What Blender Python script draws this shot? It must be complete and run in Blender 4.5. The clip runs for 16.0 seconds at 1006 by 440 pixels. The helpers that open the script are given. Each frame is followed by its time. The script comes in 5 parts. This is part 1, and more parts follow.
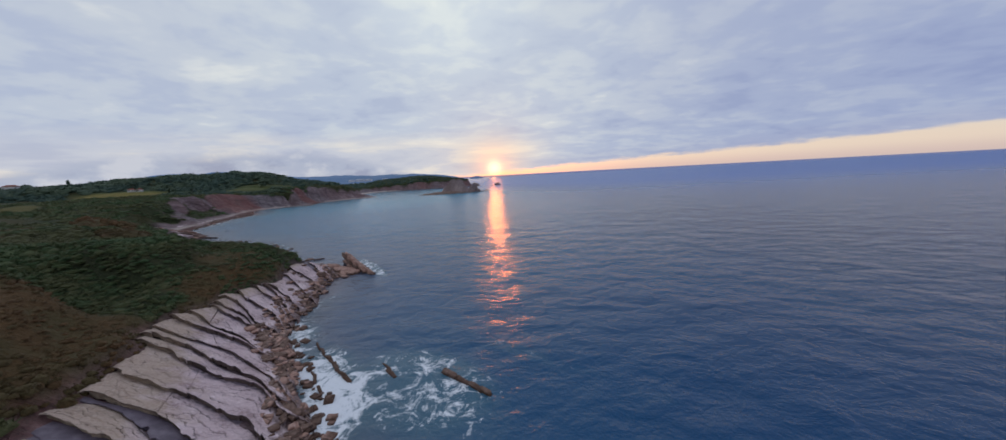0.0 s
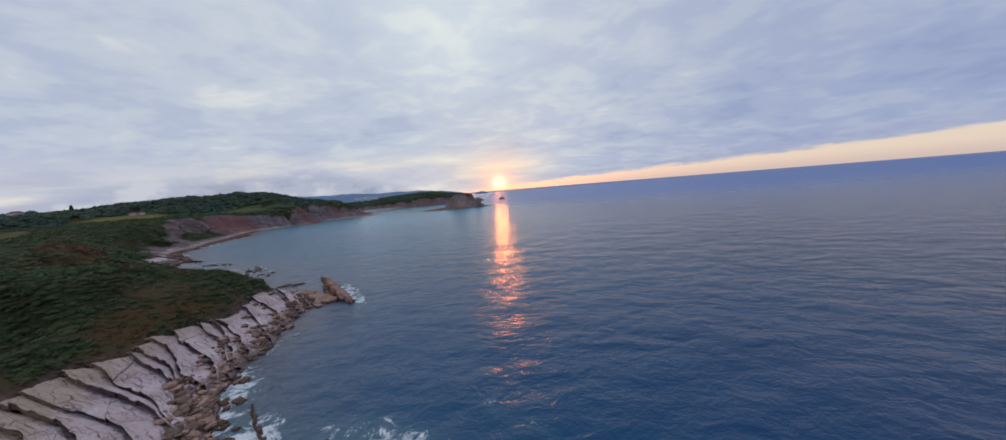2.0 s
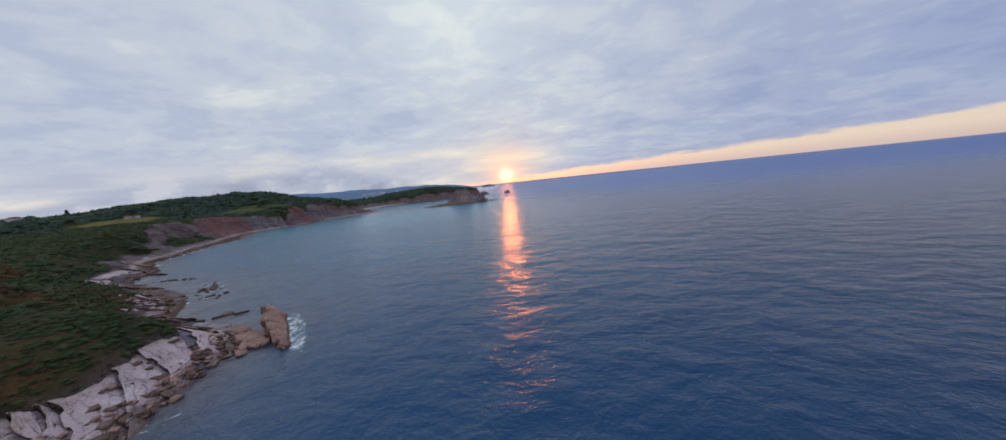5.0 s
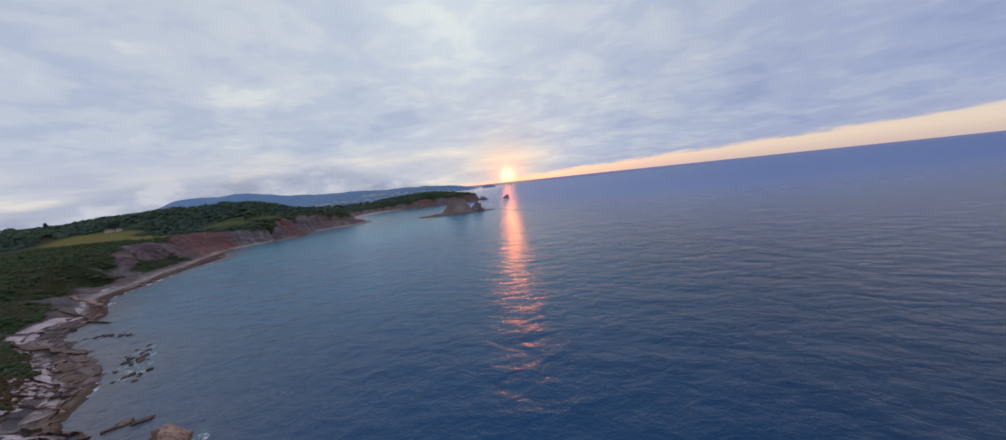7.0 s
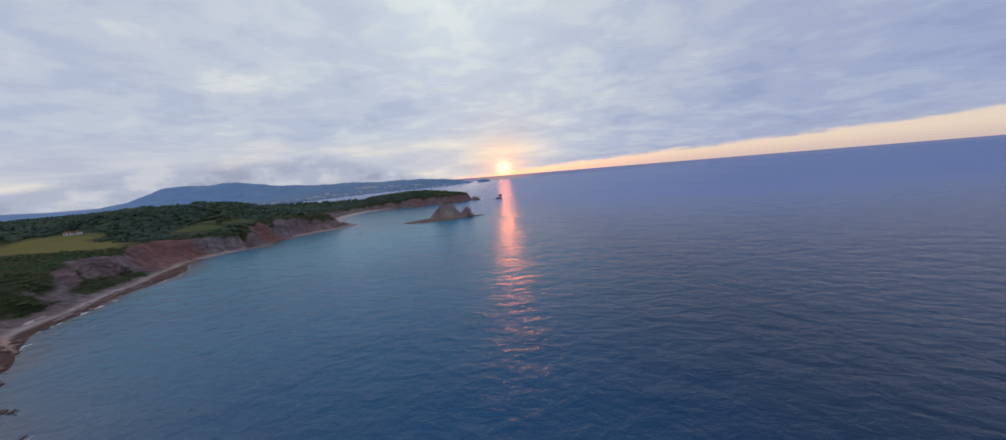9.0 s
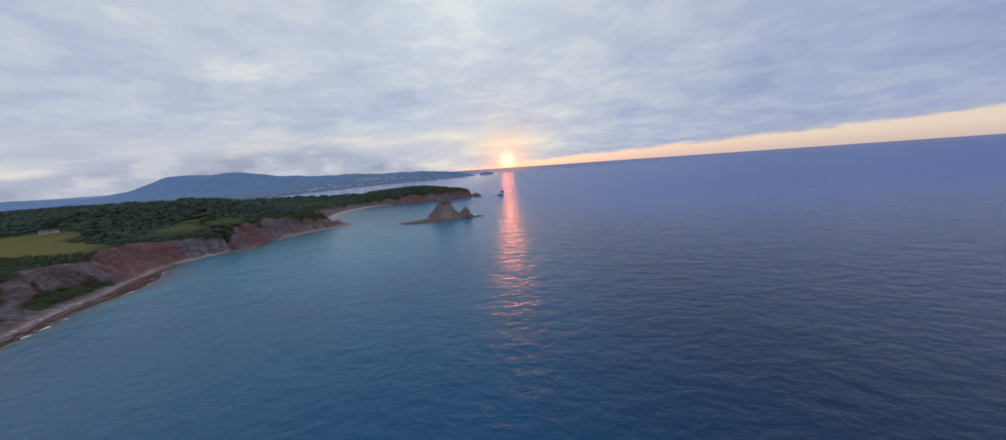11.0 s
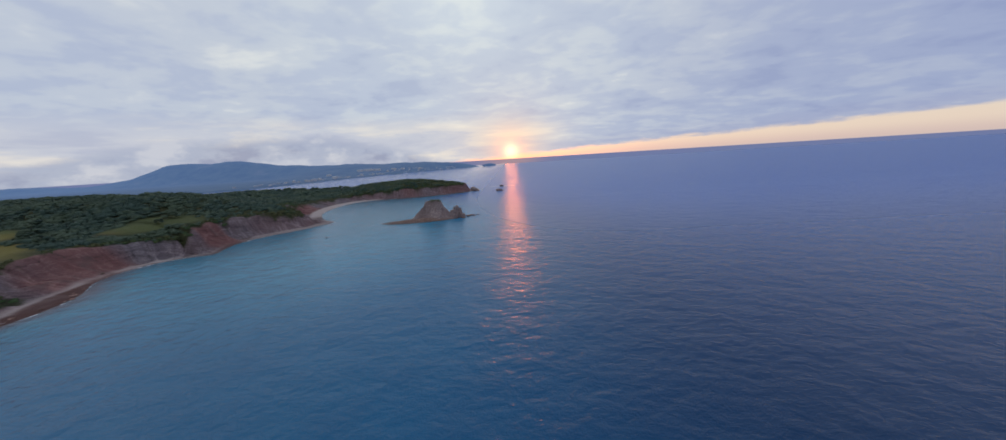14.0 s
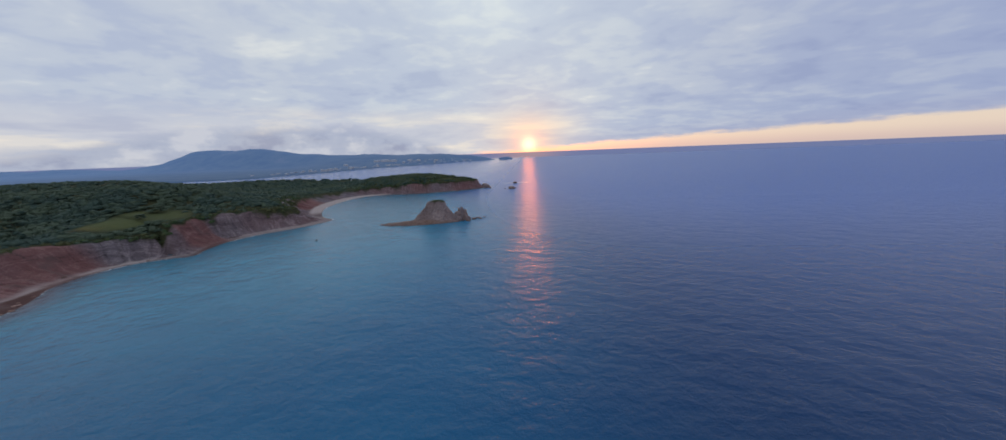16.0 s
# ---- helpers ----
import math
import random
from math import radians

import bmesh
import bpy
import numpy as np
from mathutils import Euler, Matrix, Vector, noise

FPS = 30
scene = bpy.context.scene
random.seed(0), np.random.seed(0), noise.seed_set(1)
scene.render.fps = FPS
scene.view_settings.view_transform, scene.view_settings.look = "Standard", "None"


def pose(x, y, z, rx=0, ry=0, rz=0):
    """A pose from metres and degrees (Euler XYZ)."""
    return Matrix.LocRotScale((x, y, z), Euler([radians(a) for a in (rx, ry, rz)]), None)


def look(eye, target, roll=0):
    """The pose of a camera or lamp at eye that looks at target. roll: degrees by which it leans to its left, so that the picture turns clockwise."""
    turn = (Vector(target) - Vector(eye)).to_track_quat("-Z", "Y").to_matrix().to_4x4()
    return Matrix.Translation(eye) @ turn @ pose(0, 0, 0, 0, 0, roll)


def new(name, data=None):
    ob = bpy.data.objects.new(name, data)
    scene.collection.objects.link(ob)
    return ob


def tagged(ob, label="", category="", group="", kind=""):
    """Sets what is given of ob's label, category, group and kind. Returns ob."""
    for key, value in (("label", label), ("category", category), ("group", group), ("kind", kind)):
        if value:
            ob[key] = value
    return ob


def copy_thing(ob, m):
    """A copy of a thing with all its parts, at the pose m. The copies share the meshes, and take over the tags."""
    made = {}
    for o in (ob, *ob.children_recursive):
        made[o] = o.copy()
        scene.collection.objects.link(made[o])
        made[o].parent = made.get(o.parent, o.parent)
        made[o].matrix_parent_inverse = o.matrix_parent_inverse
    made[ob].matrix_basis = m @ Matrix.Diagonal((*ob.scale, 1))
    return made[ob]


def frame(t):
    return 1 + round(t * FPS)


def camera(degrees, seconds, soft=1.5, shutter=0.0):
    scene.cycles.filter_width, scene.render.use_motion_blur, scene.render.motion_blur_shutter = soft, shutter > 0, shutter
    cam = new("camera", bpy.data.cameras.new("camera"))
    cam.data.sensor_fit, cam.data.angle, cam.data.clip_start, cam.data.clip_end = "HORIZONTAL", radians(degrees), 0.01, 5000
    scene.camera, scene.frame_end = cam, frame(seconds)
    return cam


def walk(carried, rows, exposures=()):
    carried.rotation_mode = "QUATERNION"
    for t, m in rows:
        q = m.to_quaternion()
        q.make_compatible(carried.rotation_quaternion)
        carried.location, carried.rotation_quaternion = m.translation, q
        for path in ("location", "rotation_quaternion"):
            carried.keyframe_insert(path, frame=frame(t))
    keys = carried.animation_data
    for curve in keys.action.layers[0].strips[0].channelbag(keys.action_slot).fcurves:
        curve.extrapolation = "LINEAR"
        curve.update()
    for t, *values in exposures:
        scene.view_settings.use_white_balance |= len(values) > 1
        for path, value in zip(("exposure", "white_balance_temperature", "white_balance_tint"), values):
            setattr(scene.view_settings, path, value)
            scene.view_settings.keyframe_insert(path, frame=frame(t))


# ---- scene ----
cam = camera(114.94, 16.0, soft=1.45)
# seconds, place in metres, turn in degrees
ROWS = [
    (0.0, 0.20, 0.21, 27.85, 81.99, 2.99, -1.47),
    (0.5, 0.55, 3.38, 27.65, 83.00, 3.36, -1.15),
    (1.0, 1.23, 6.68, 27.31, 83.90, 3.88, -0.93),
    (1.5, 1.75, 9.99, 26.65, 84.41, 4.27, -0.76),
    (2.0, 2.81, 12.99, 26.31, 84.63, 4.48, -0.59),
    (2.5, 3.79, 16.16, 26.09, 84.48, 4.79, -0.35),
    (3.0, 4.87, 19.57, 26.35, 84.23, 4.86, -0.13),
    (3.5, 6.11, 22.96, 26.64, 83.87, 5.09, 0.11),
    (6.0, 10.83, 46.37, 32.23, 83.38, 5.95, 0.85),
    (6.5, 12.95, 51.76, 37.02, 83.44, 5.89, 0.87),
    (7.0, 15.91, 57.34, 42.79, 83.31, 5.90, 0.92),
    (7.5, 18.84, 63.09, 47.76, 83.00, 6.00, 0.96),
    (8.0, 21.22, 69.69, 52.89, 82.86, 5.43, 0.86),
    (8.5, 23.38, 75.79, 56.84, 82.44, 4.99, 0.50),
    (9.0, 24.76, 81.38, 60.44, 82.06, 4.63, 0.20),
    (11.5, 30.11, 114.45, 71.03, 80.45, 3.75, 0.95),
    (12.0, 31.86, 120.69, 71.47, 80.19, 3.69, 1.11),
    (12.5, 33.70, 127.67, 71.81, 80.06, 3.58, 1.25),
    (13.0, 35.54, 136.05, 72.47, 79.76, 3.61, 1.30),
    (13.5, 37.67, 145.41, 73.21, 79.54, 3.48, 1.41),
    (14.0, 39.22, 155.46, 74.32, 79.23, 3.41, 1.46),
    (14.5, 40.76, 166.28, 75.71, 78.94, 3.09, 1.68),
    (15.0, 42.90, 177.00, 77.17, 78.65, 2.73, 2.05),
    (15.5, 44.91, 187.84, 78.63, 78.38, 2.43, 2.89),
    (16.0, 46.27, 198.05, 80.00, 78.17, 2.11, 4.50),
]
walk(cam, [(t, pose(*row)) for t, *row in ROWS])

# ---- light ----
SUN_ELEVATION = radians(1.3)
world = bpy.data.worlds.new("evening_sky")
scene.world = world
world.use_nodes = True


def wire(tree, kind, inputs=()):
    """A node with its inputs given by index or name: values or sockets."""
    node = tree.nodes.new(kind)
    for key, value in dict(inputs).items():
        if isinstance(value, bpy.types.NodeSocket):
            tree.links.new(value, node.inputs[key])
        else:
            node.inputs[key].default_value = value
    return node


def vector_maths(tree, operation, a, b):
    node = wire(tree, "ShaderNodeVectorMath", {0: a, 1: b})
    node.operation = operation
    return node


def span(tree, value, low, high, first=0.0, last=1.0):
    """A smooth step of value between low and high."""
    node = tree.nodes.new("ShaderNodeMapRange")
    node.interpolation_type = "SMOOTHSTEP"
    for key, given in enumerate((value, low, high, first, last)):
        if isinstance(given, bpy.types.NodeSocket):
            tree.links.new(given, node.inputs[key])
        else:
            node.inputs[key].default_value = given
    return node.outputs[0]


def maths(tree, operation, a, b=0.0, c=0.0, clamp=False):
    node = wire(tree, "ShaderNodeMath", {0: a, 1: b, 2: c})
    node.operation, node.use_clamp = operation, clamp
    return node.outputs[0]


def ramp(tree, factor, stops, smooth=True):
    node = wire(tree, "ShaderNodeValToRGB", {0: factor})
    if smooth:
        node.color_ramp.interpolation = "EASE"
    while len(node.color_ramp.elements) < len(stops):
        node.color_ramp.elements.new(0.5)
    for element, (at, colour) in zip(node.color_ramp.elements, stops):
        element.position = at
        element.color = (*colour, 1) if isinstance(colour, tuple) else (colour, colour, colour, 1)
    return node.outputs[0]


def mix(tree, factor, a, b, blend="MIX"):
    node = tree.nodes.new("ShaderNodeMix")
    node.data_type, node.blend_type = "RGBA", blend
    for socket, value in ((node.inputs[0], factor), (node.inputs[6], a), (node.inputs[7], b)):
        if isinstance(value, bpy.types.NodeSocket):
            tree.links.new(value, socket)
        else:
            socket.default_value = (*value, 1) if isinstance(value, tuple) else value
    return node.outputs[2]


def noise_of(tree, vector, scale, detail=4.0, rough=0.55, distortion=0.0):
    return wire(tree, "ShaderNodeTexNoise", {"Vector": vector, "Scale": scale, "Detail": detail, "Roughness": rough, "Distortion": distortion}).outputs[0]


def build_sky(tree):
    tree.nodes.clear()
    way = wire(tree, "ShaderNodeTexCoord").outputs["Generated"]
    apart = wire(tree, "ShaderNodeSeparateXYZ", {0: way})
    x, y, z = apart.outputs
    level = maths(tree, "MAXIMUM", z, 0.0)
    # a flat cloud deck overhead: the place where each direction meets it
    deep = maths(tree, "ADD", level, 0.16)
    deck = wire(tree, "ShaderNodeCombineXYZ", {0: maths(tree, "DIVIDE", x, deep), 1: maths(tree, "DIVIDE", y, deep)}).outputs[0]
    streaks = wire(tree, "ShaderNodeMapping", {0: deck, "Rotation": (0, 0, radians(20)), "Scale": (0.95, 1.1, 1.0)}).outputs[0]
    broad = noise_of(tree, streaks, 0.6, 3, 0.5, 0.3)
    fine = noise_of(tree, streaks, 2.3, 4, 0.5, 0.4)
    curds = noise_of(tree, streaks, 7.0, 3, 0.5, 0.3)
    puff = maths(tree, "ADD", maths(tree, "MULTIPLY", broad, 0.40), maths(tree, "MULTIPLY_ADD", fine, 0.44, maths(tree, "MULTIPLY", curds, 0.16)))
    cloud = ramp(tree, puff, [(0.36, (0.405, 0.462, 0.620)), (0.47, (0.478, 0.535, 0.665)), (0.55, (0.555, 0.605, 0.690)), (0.66, (0.72, 0.745, 0.750))])
    # thinner cloud round the sun's bearing lets more light through
    toward = vector_maths(tree, "DOT_PRODUCT", way, (-0.09, 0.86, 0.50)).outputs["Value"]
    thin = ramp(tree, toward, [(0.30, (0.96, 0.97, 1.0)), (0.80, (1.0, 1.0, 1.0)), (0.955, (1.10, 1.10, 1.05)), (1.0, (1.30, 1.29, 1.15))])
    cloud = mix(tree, 1.0, cloud, thin, "MULTIPLY")
    side = ramp(tree, maths(tree, "MULTIPLY_ADD", x, 0.5, 0.5), [(0.05, (0.93, 0.95, 0.98)), (0.5, (1.0, 1.0, 1.0)), (0.95, (0.73, 0.765, 0.89))])
    cloud = mix(tree, 1.0, cloud, side, "MULTIPLY")
    # clear strip over the sea under the edge of the deck
    clear = tree.nodes.new("ShaderNodeTexSky")
    clear.sky_type, clear.sun_disc, clear.sun_elevation, clear.sun_rotation = "NISHITA", False, SUN_ELEVATION, 0.0
    glow = mix(tree, 0.04, ramp(tree, level, [(0.0, (0.64, 0.52, 0.49)), (0.03, (0.74, 0.635, 0.55)), (0.08, (0.68, 0.65, 0.62))]), clear.outputs[0])
    tufts = noise_of(tree, wire(tree, "ShaderNodeMapping", {0: way, "Scale": (11.0, 11.0, 60.0)}).outputs[0], 1.3, 6, 0.62)
    rise = ramp(tree, maths(tree, "MULTIPLY_ADD", x, 0.5, 0.5), [(0.34, 0.0), (0.47, 0.25), (0.54, 0.34), (0.60, 0.46), (0.80, 0.67), (1.0, 0.957)], False)
    edge = maths(tree, "MULTIPLY_ADD", tufts, 0.026, maths(tree, "MULTIPLY_ADD", rise, 0.069, -0.023))
    open_strip = span(tree, level, maths(tree, "SUBTRACT", edge, 0.007), maths(tree, "ADD", edge, 0.006), 1.0, 0.0)
    # the under edge of the deck is a little darker than the rest
    fringe = span(tree, level, edge, maths(tree, "ADD", edge, 0.045), 0.30, 0.0)
    # low grey bank to the south-west with soft heads, and pale gaps over and under it
    bank = noise_of(tree, wire(tree, "ShaderNodeMapping", {0: way, "Scale": (3.0, 3.0, 17.0)}).outputs[0], 1.15, 5, 0.55, 0.3)
    heads = noise_of(tree, wire(tree, "ShaderNodeMapping", {0: way, "Scale": (7.0, 7.0, 13.0)}).outputs[0], 1.6, 5, 0.55)
    low = ramp(tree, bank, [(0.34, (0.48, 0.51, 0.62)), (0.46, (0.58, 0.60, 0.67)), (0.56, (0.74, 0.71, 0.68)), (0.68, (0.92, 0.83, 0.70))])
    near_horizon = ramp(tree, level, [(0.0, 1.0), (0.07, 0.9), (0.15, 0.0)])
    sky = mix(tree, fringe, cloud, (0.36, 0.37, 0.53))
    west = span(tree, x, 0.02, 0.25, 1.0, 0.0)
    sky = mix(tree, maths(tree, "MULTIPLY", near_horizon, west), sky, low)
    # a heap of cloud over the mountain
    off = maths(tree, "DIVIDE", maths(tree, "ADD", x, 0.58), 0.30)
    crest = maths(tree, "MULTIPLY_ADD", heads, 0.085, maths(tree, "MULTIPLY_ADD", maths(tree, "MULTIPLY", off, off), -0.055, 0.046))
    heap = maths(tree, "MULTIPLY", span(tree, level, maths(tree, "SUBTRACT", crest, 0.020), maths(tree, "ADD", crest, 0.010), 0.85, 0.0), span(tree, y, 0.0, 0.2))
    sky = mix(tree, heap, sky, ramp(tree, heads, [(0.34, (0.27, 0.31, 0.46)), (0.50, (0.40, 0.445, 0.57)), (0.66, (0.58, 0.60, 0.67))]))
    sky = mix(tree, open_strip, sky, glow)
    # the sun, low over the sea, and the glow of thin cloud round it
    sun_dot = vector_maths(tree, "DOT_PRODUCT", way, (0.0, math.cos(SUN_ELEVATION), math.sin(SUN_ELEVATION))).outputs["Value"]
    away = maths(tree, "ARCCOSINE", maths(tree, "MINIMUM", sun_dot, 1.0))

    def halo(width, strength):
        return maths(tree, "MULTIPLY", maths(tree, "EXPONENT", maths(tree, "MULTIPLY", maths(tree, "POWER", maths(tree, "DIVIDE", away, width), 2.0), -1.0)), strength)

    sky = mix(tree, halo(radians(5.5), 0.42), sky, (0.84, 0.54, 0.38))
    sky = mix(tree, 1.0, sky, mix(tree, halo(radians(11), 1.0), (0, 0, 0), (0.10, 0.045, 0.005)), "ADD")
    sky = mix(tree, 1.0, sky, mix(tree, halo(radians(2.9), maths(tree, "MULTIPLY_ADD", heads, 1.2, 0.4)), (0, 0, 0), (0.42, 0.10, 0.0)), "ADD")
    sky = mix(tree, 1.0, sky, mix(tree, halo(radians(1.15), 1.0), (0, 0, 0), (0.75, 0.62, 0.33)), "ADD")
    # the sea beyond the modelled sheet, up to the true horizon
    below = span(tree, z, -0.0012, 0.0002, 1.0, 0.0)
    # warm patch below the sun: its glow on the water, painted in
    far_sea = mix(tree, halo(radians(5), 1.0), (0.160, 0.195, 0.360), (0.42, 0.28, 0.30))
    sky = mix(tree, below, sky, far_sea)
    back = wire(tree, "ShaderNodeBackground", {0: sky, 1: 1.0})
    tree.links.new(back.outputs[0], wire(tree, "ShaderNodeOutputWorld").inputs[0])


build_sky(world.node_tree)
sun = new("sun", bpy.data.lights.new("sun", "SUN"))
sun.data.energy, sun.data.angle, sun.data.color = 0.056, radians(2.2), (1.0, 0.235, 0.045)
sun.matrix_world = look((0, 0, 0), (0, -math.cos(SUN_ELEVATION), -math.sin(SUN_ELEVATION)))


# ---- plan of the coast ----
# x, y, width of the wave-cut shelf, height of the cliff top, width of the cliff, bare share of the cliff
COAST = [
    (60, -420, 14, 9, 16, 0.8), (30, -200, 14, 9, 14, 0.8), (-2, -60, 2, 8, 16, 0.75), (-12, 5, 2, 9, 25, 0.80), (-23, 33, 2, 9, 21, 0.88),
    (-41, 58, 2, 8, 16, 0.76), (-45, 75, 2, 9, 16, 0.46), (-49, 88, 2, 10, 15, 0.32), (-52, 101, 2, 10, 14, 0.30), (-66, 109, 4, 9, 13, 0.4),
    (-86, 118, 7, 8, 12, 0.2), (-106, 141, 8, 9, 14, 0.15), (-140, 160, 7, 10, 16, 0.2), (-168, 178, 7, 12, 20, 0.25), (-178, 198, 7, 13, 22, 0.25),
    (-203, 218, 9, 14, 28, 0.22), (-221, 236, 11, 15, 32, 0.22), (-232, 268, 12, 17, 36, 0.25), (-245, 297, 13, 20, 40, 0.6), (-249, 328, 20, 22, 40, 0.8), (-260, 354, 22, 22, 38, 0.95),
    (-283, 378, 8, 22, 36, 0.95), (-291, 400, 5, 22, 34, 0.95), (-288, 424, 4, 18, 26, 0.9), (-272, 441, 3, 17, 22, 0.8), (-255, 448, 4, 19, 24, 0.62), (-262, 470, 5, 23, 24, 0.92), (-266, 494, 8, 24, 27, 0.85),
    (-256, 526, 9, 23, 28, 0.75), (-236, 552, 8, 22, 30, 0.72), (-218, 598, 7, 15, 30, 0.85), (-243, 620, 12, 22, 30, 0.75), (-280, 672, 16, 20, 36, 0.8), (-304, 740, 20, 16, 34, 0.6), (-306, 820, 20, 14, 26, 0.6),
    (-280, 858, 12, 15, 20, 0.7), (-195, 872, 6, 19, 14, 0.9), (-113, 912, 5, 19, 13, 0.9),
    (-62, 962, 5, 17, 12, 0.9), (-80, 1010, 5, 14, 16, 1.0), (-170, 1060, 6, 14, 18, 1.0), (-340, 1110, 12, 12, 26, 0.8), (-620, 1180, 20, 9, 40, 0.6),
    (-1000, 1330, 40, 6, 80, 0.4), (-1500, 1500, 40, 6, 80, 0.4)]
# x, y, height of the land behind the cliffs
LAND = [
    (-60, -60, 10), (-150, -100, 22), (-60, 20, 12), (-78, 60, 14), (-72, 92, 15), (-90, 100, 17), (-130, 112, 19), (-200, 120, 22), (-260, 200, 22), (-320, 277, 24), (-380, 330, 25),
    (-335, 407, 23), (-395, 404, 22), (-430, 400, 22), (-480, 398, 22), (-540, 400, 24), (-424, 432, 26), (-460, 430, 27), (-500, 455, 32), (-590, 455, 40), (-328, 475, 34), (-430, 560, 56), (-520, 560, 54), (-584, 550, 50), (-681, 550, 44), (-321, 650, 42), (-370, 740, 24), (-350, 830, 13),
    (-420, 900, 13), (-300, 925, 31), (-230, 935, 38), (-175, 940, 38), (-130, 945, 31), (-95, 955, 34), (-72, 965, 21), (-900, 600, 40), (-600, 300, 36), (-1100, 840, 44), (-700, 900, 26), (-900, 1250, 8)]


def smooth_line(points, step):
    """A spline through the points, cut into steps."""
    p = np.array(points, float)
    p = np.vstack([2 * p[0] - p[1], p, 2 * p[-1] - p[-2]])
    out = []
    for a, b, c, d in zip(p[:-3], p[1:-2], p[2:-1], p[3:]):
        n = max(2, int(np.hypot(*(c - b)[:2]) / step))
        for s in np.arange(n)[:, None] / n:
            out.append(0.5 * (2 * b + (c - a) * s + (2 * a - 5 * b + 4 * c - d) * s**2 + (3 * b - a - 3 * c + d) * s**3))
    return np.vstack([np.vstack(out), p[-2]])


def lattice(x, y, cell, seed):
    """Smooth value noise in -1..1 for arrays."""
    u, v = x / cell, y / cell
    i, j = np.floor(u).astype(np.int64), np.floor(v).astype(np.int64)
    fu, fv = u - i, v - j
    fu, fv = fu * fu * (3 - 2 * fu), fv * fv * (3 - 2 * fv)

    def at(a, b):
        h = (a * 374761393 + b * 668265263 + seed * 974634777) & 0x7FFFFFFF
        h = ((h ^ (h >> 13)) * 1274126177) & 0x7FFFFFFF
        return ((h ^ (h >> 16)) & 0xFFFF) / 32767.5 - 1

    return (at(i, j) * (1 - fu) + at(i + 1, j) * fu) * (1 - fv) + (at(i, j + 1) * (1 - fu) + at(i + 1, j + 1) * fu) * fv


def fractal(x, y, cell, seed, octaves=4):
    return sum(lattice(x, y, cell / 2**k, seed + k) / 2**k for k in range(octaves)) / 1.6


LINE = smooth_line(COAST, 7.0)
LINE = np.c_[LINE, np.r_[0, np.cumsum(np.hypot(*np.diff(LINE[:, :2], axis=0).T))]]


def shore(x, y):
    """Distance inland of the water's edge (negative at sea) and the coast's numbers there."""
    x, y = np.asarray(x, float), np.asarray(y, float)
    best = np.full(x.shape, 1e18)
    numbers = np.zeros((5,) + x.shape)
    inside = np.zeros(x.shape, bool)
    a, b = LINE[:-1], LINE[1:]
    # only stretches that can be nearest count in full
    centre = np.array([(x.min() + x.max()) / 2, (y.min() + y.max()) / 2])
    radius = np.hypot(x.max() - x.min(), y.max() - y.min()) / 2
    half = np.hypot(*(b - a)[:, :2].T) / 2
    far = np.hypot(*((a + b)[:, :2] / 2 - centre).T)
    close = far - half <= (far + half).min() + 2 * radius
    for p, q, wanted in zip(a, b, close):
        dx, dy = q[0] - p[0], q[1] - p[1]
        if p[1] != q[1]:
            cross = (p[1] > y) != (q[1] > y)
            inside ^= cross & (x < p[0] + (y - p[1]) / dy * dx)
        if not wanted:
            continue
        s = np.clip(((x - p[0]) * dx + (y - p[1]) * dy) / (dx * dx + dy * dy), 0, 1)
        d = (x - p[0] - s * dx) ** 2 + (y - p[1] - s * dy) ** 2
        m = d < best
        best = np.where(m, d, best)
        for k in range(5):
            numbers[k] = np.where(m, p[2 + k] + s * (q[2 + k] - p[2 + k]), numbers[k])
    inside &= y > LINE[0, 1]
    return np.where(inside, 1, -1) * np.sqrt(best), numbers


def ease(v):
    v = np.clip(v, 0, 1)
    return v * v * (3 - 2 * v)


def land_height(x, y):
    weight = total = 0.0
    for px, py, pz in LAND:
        w = 1 / ((x - px) ** 2 + (y - py) ** 2 + 30.0**2) ** 2
        weight, total = weight + w, total + w * pz
    return total / weight


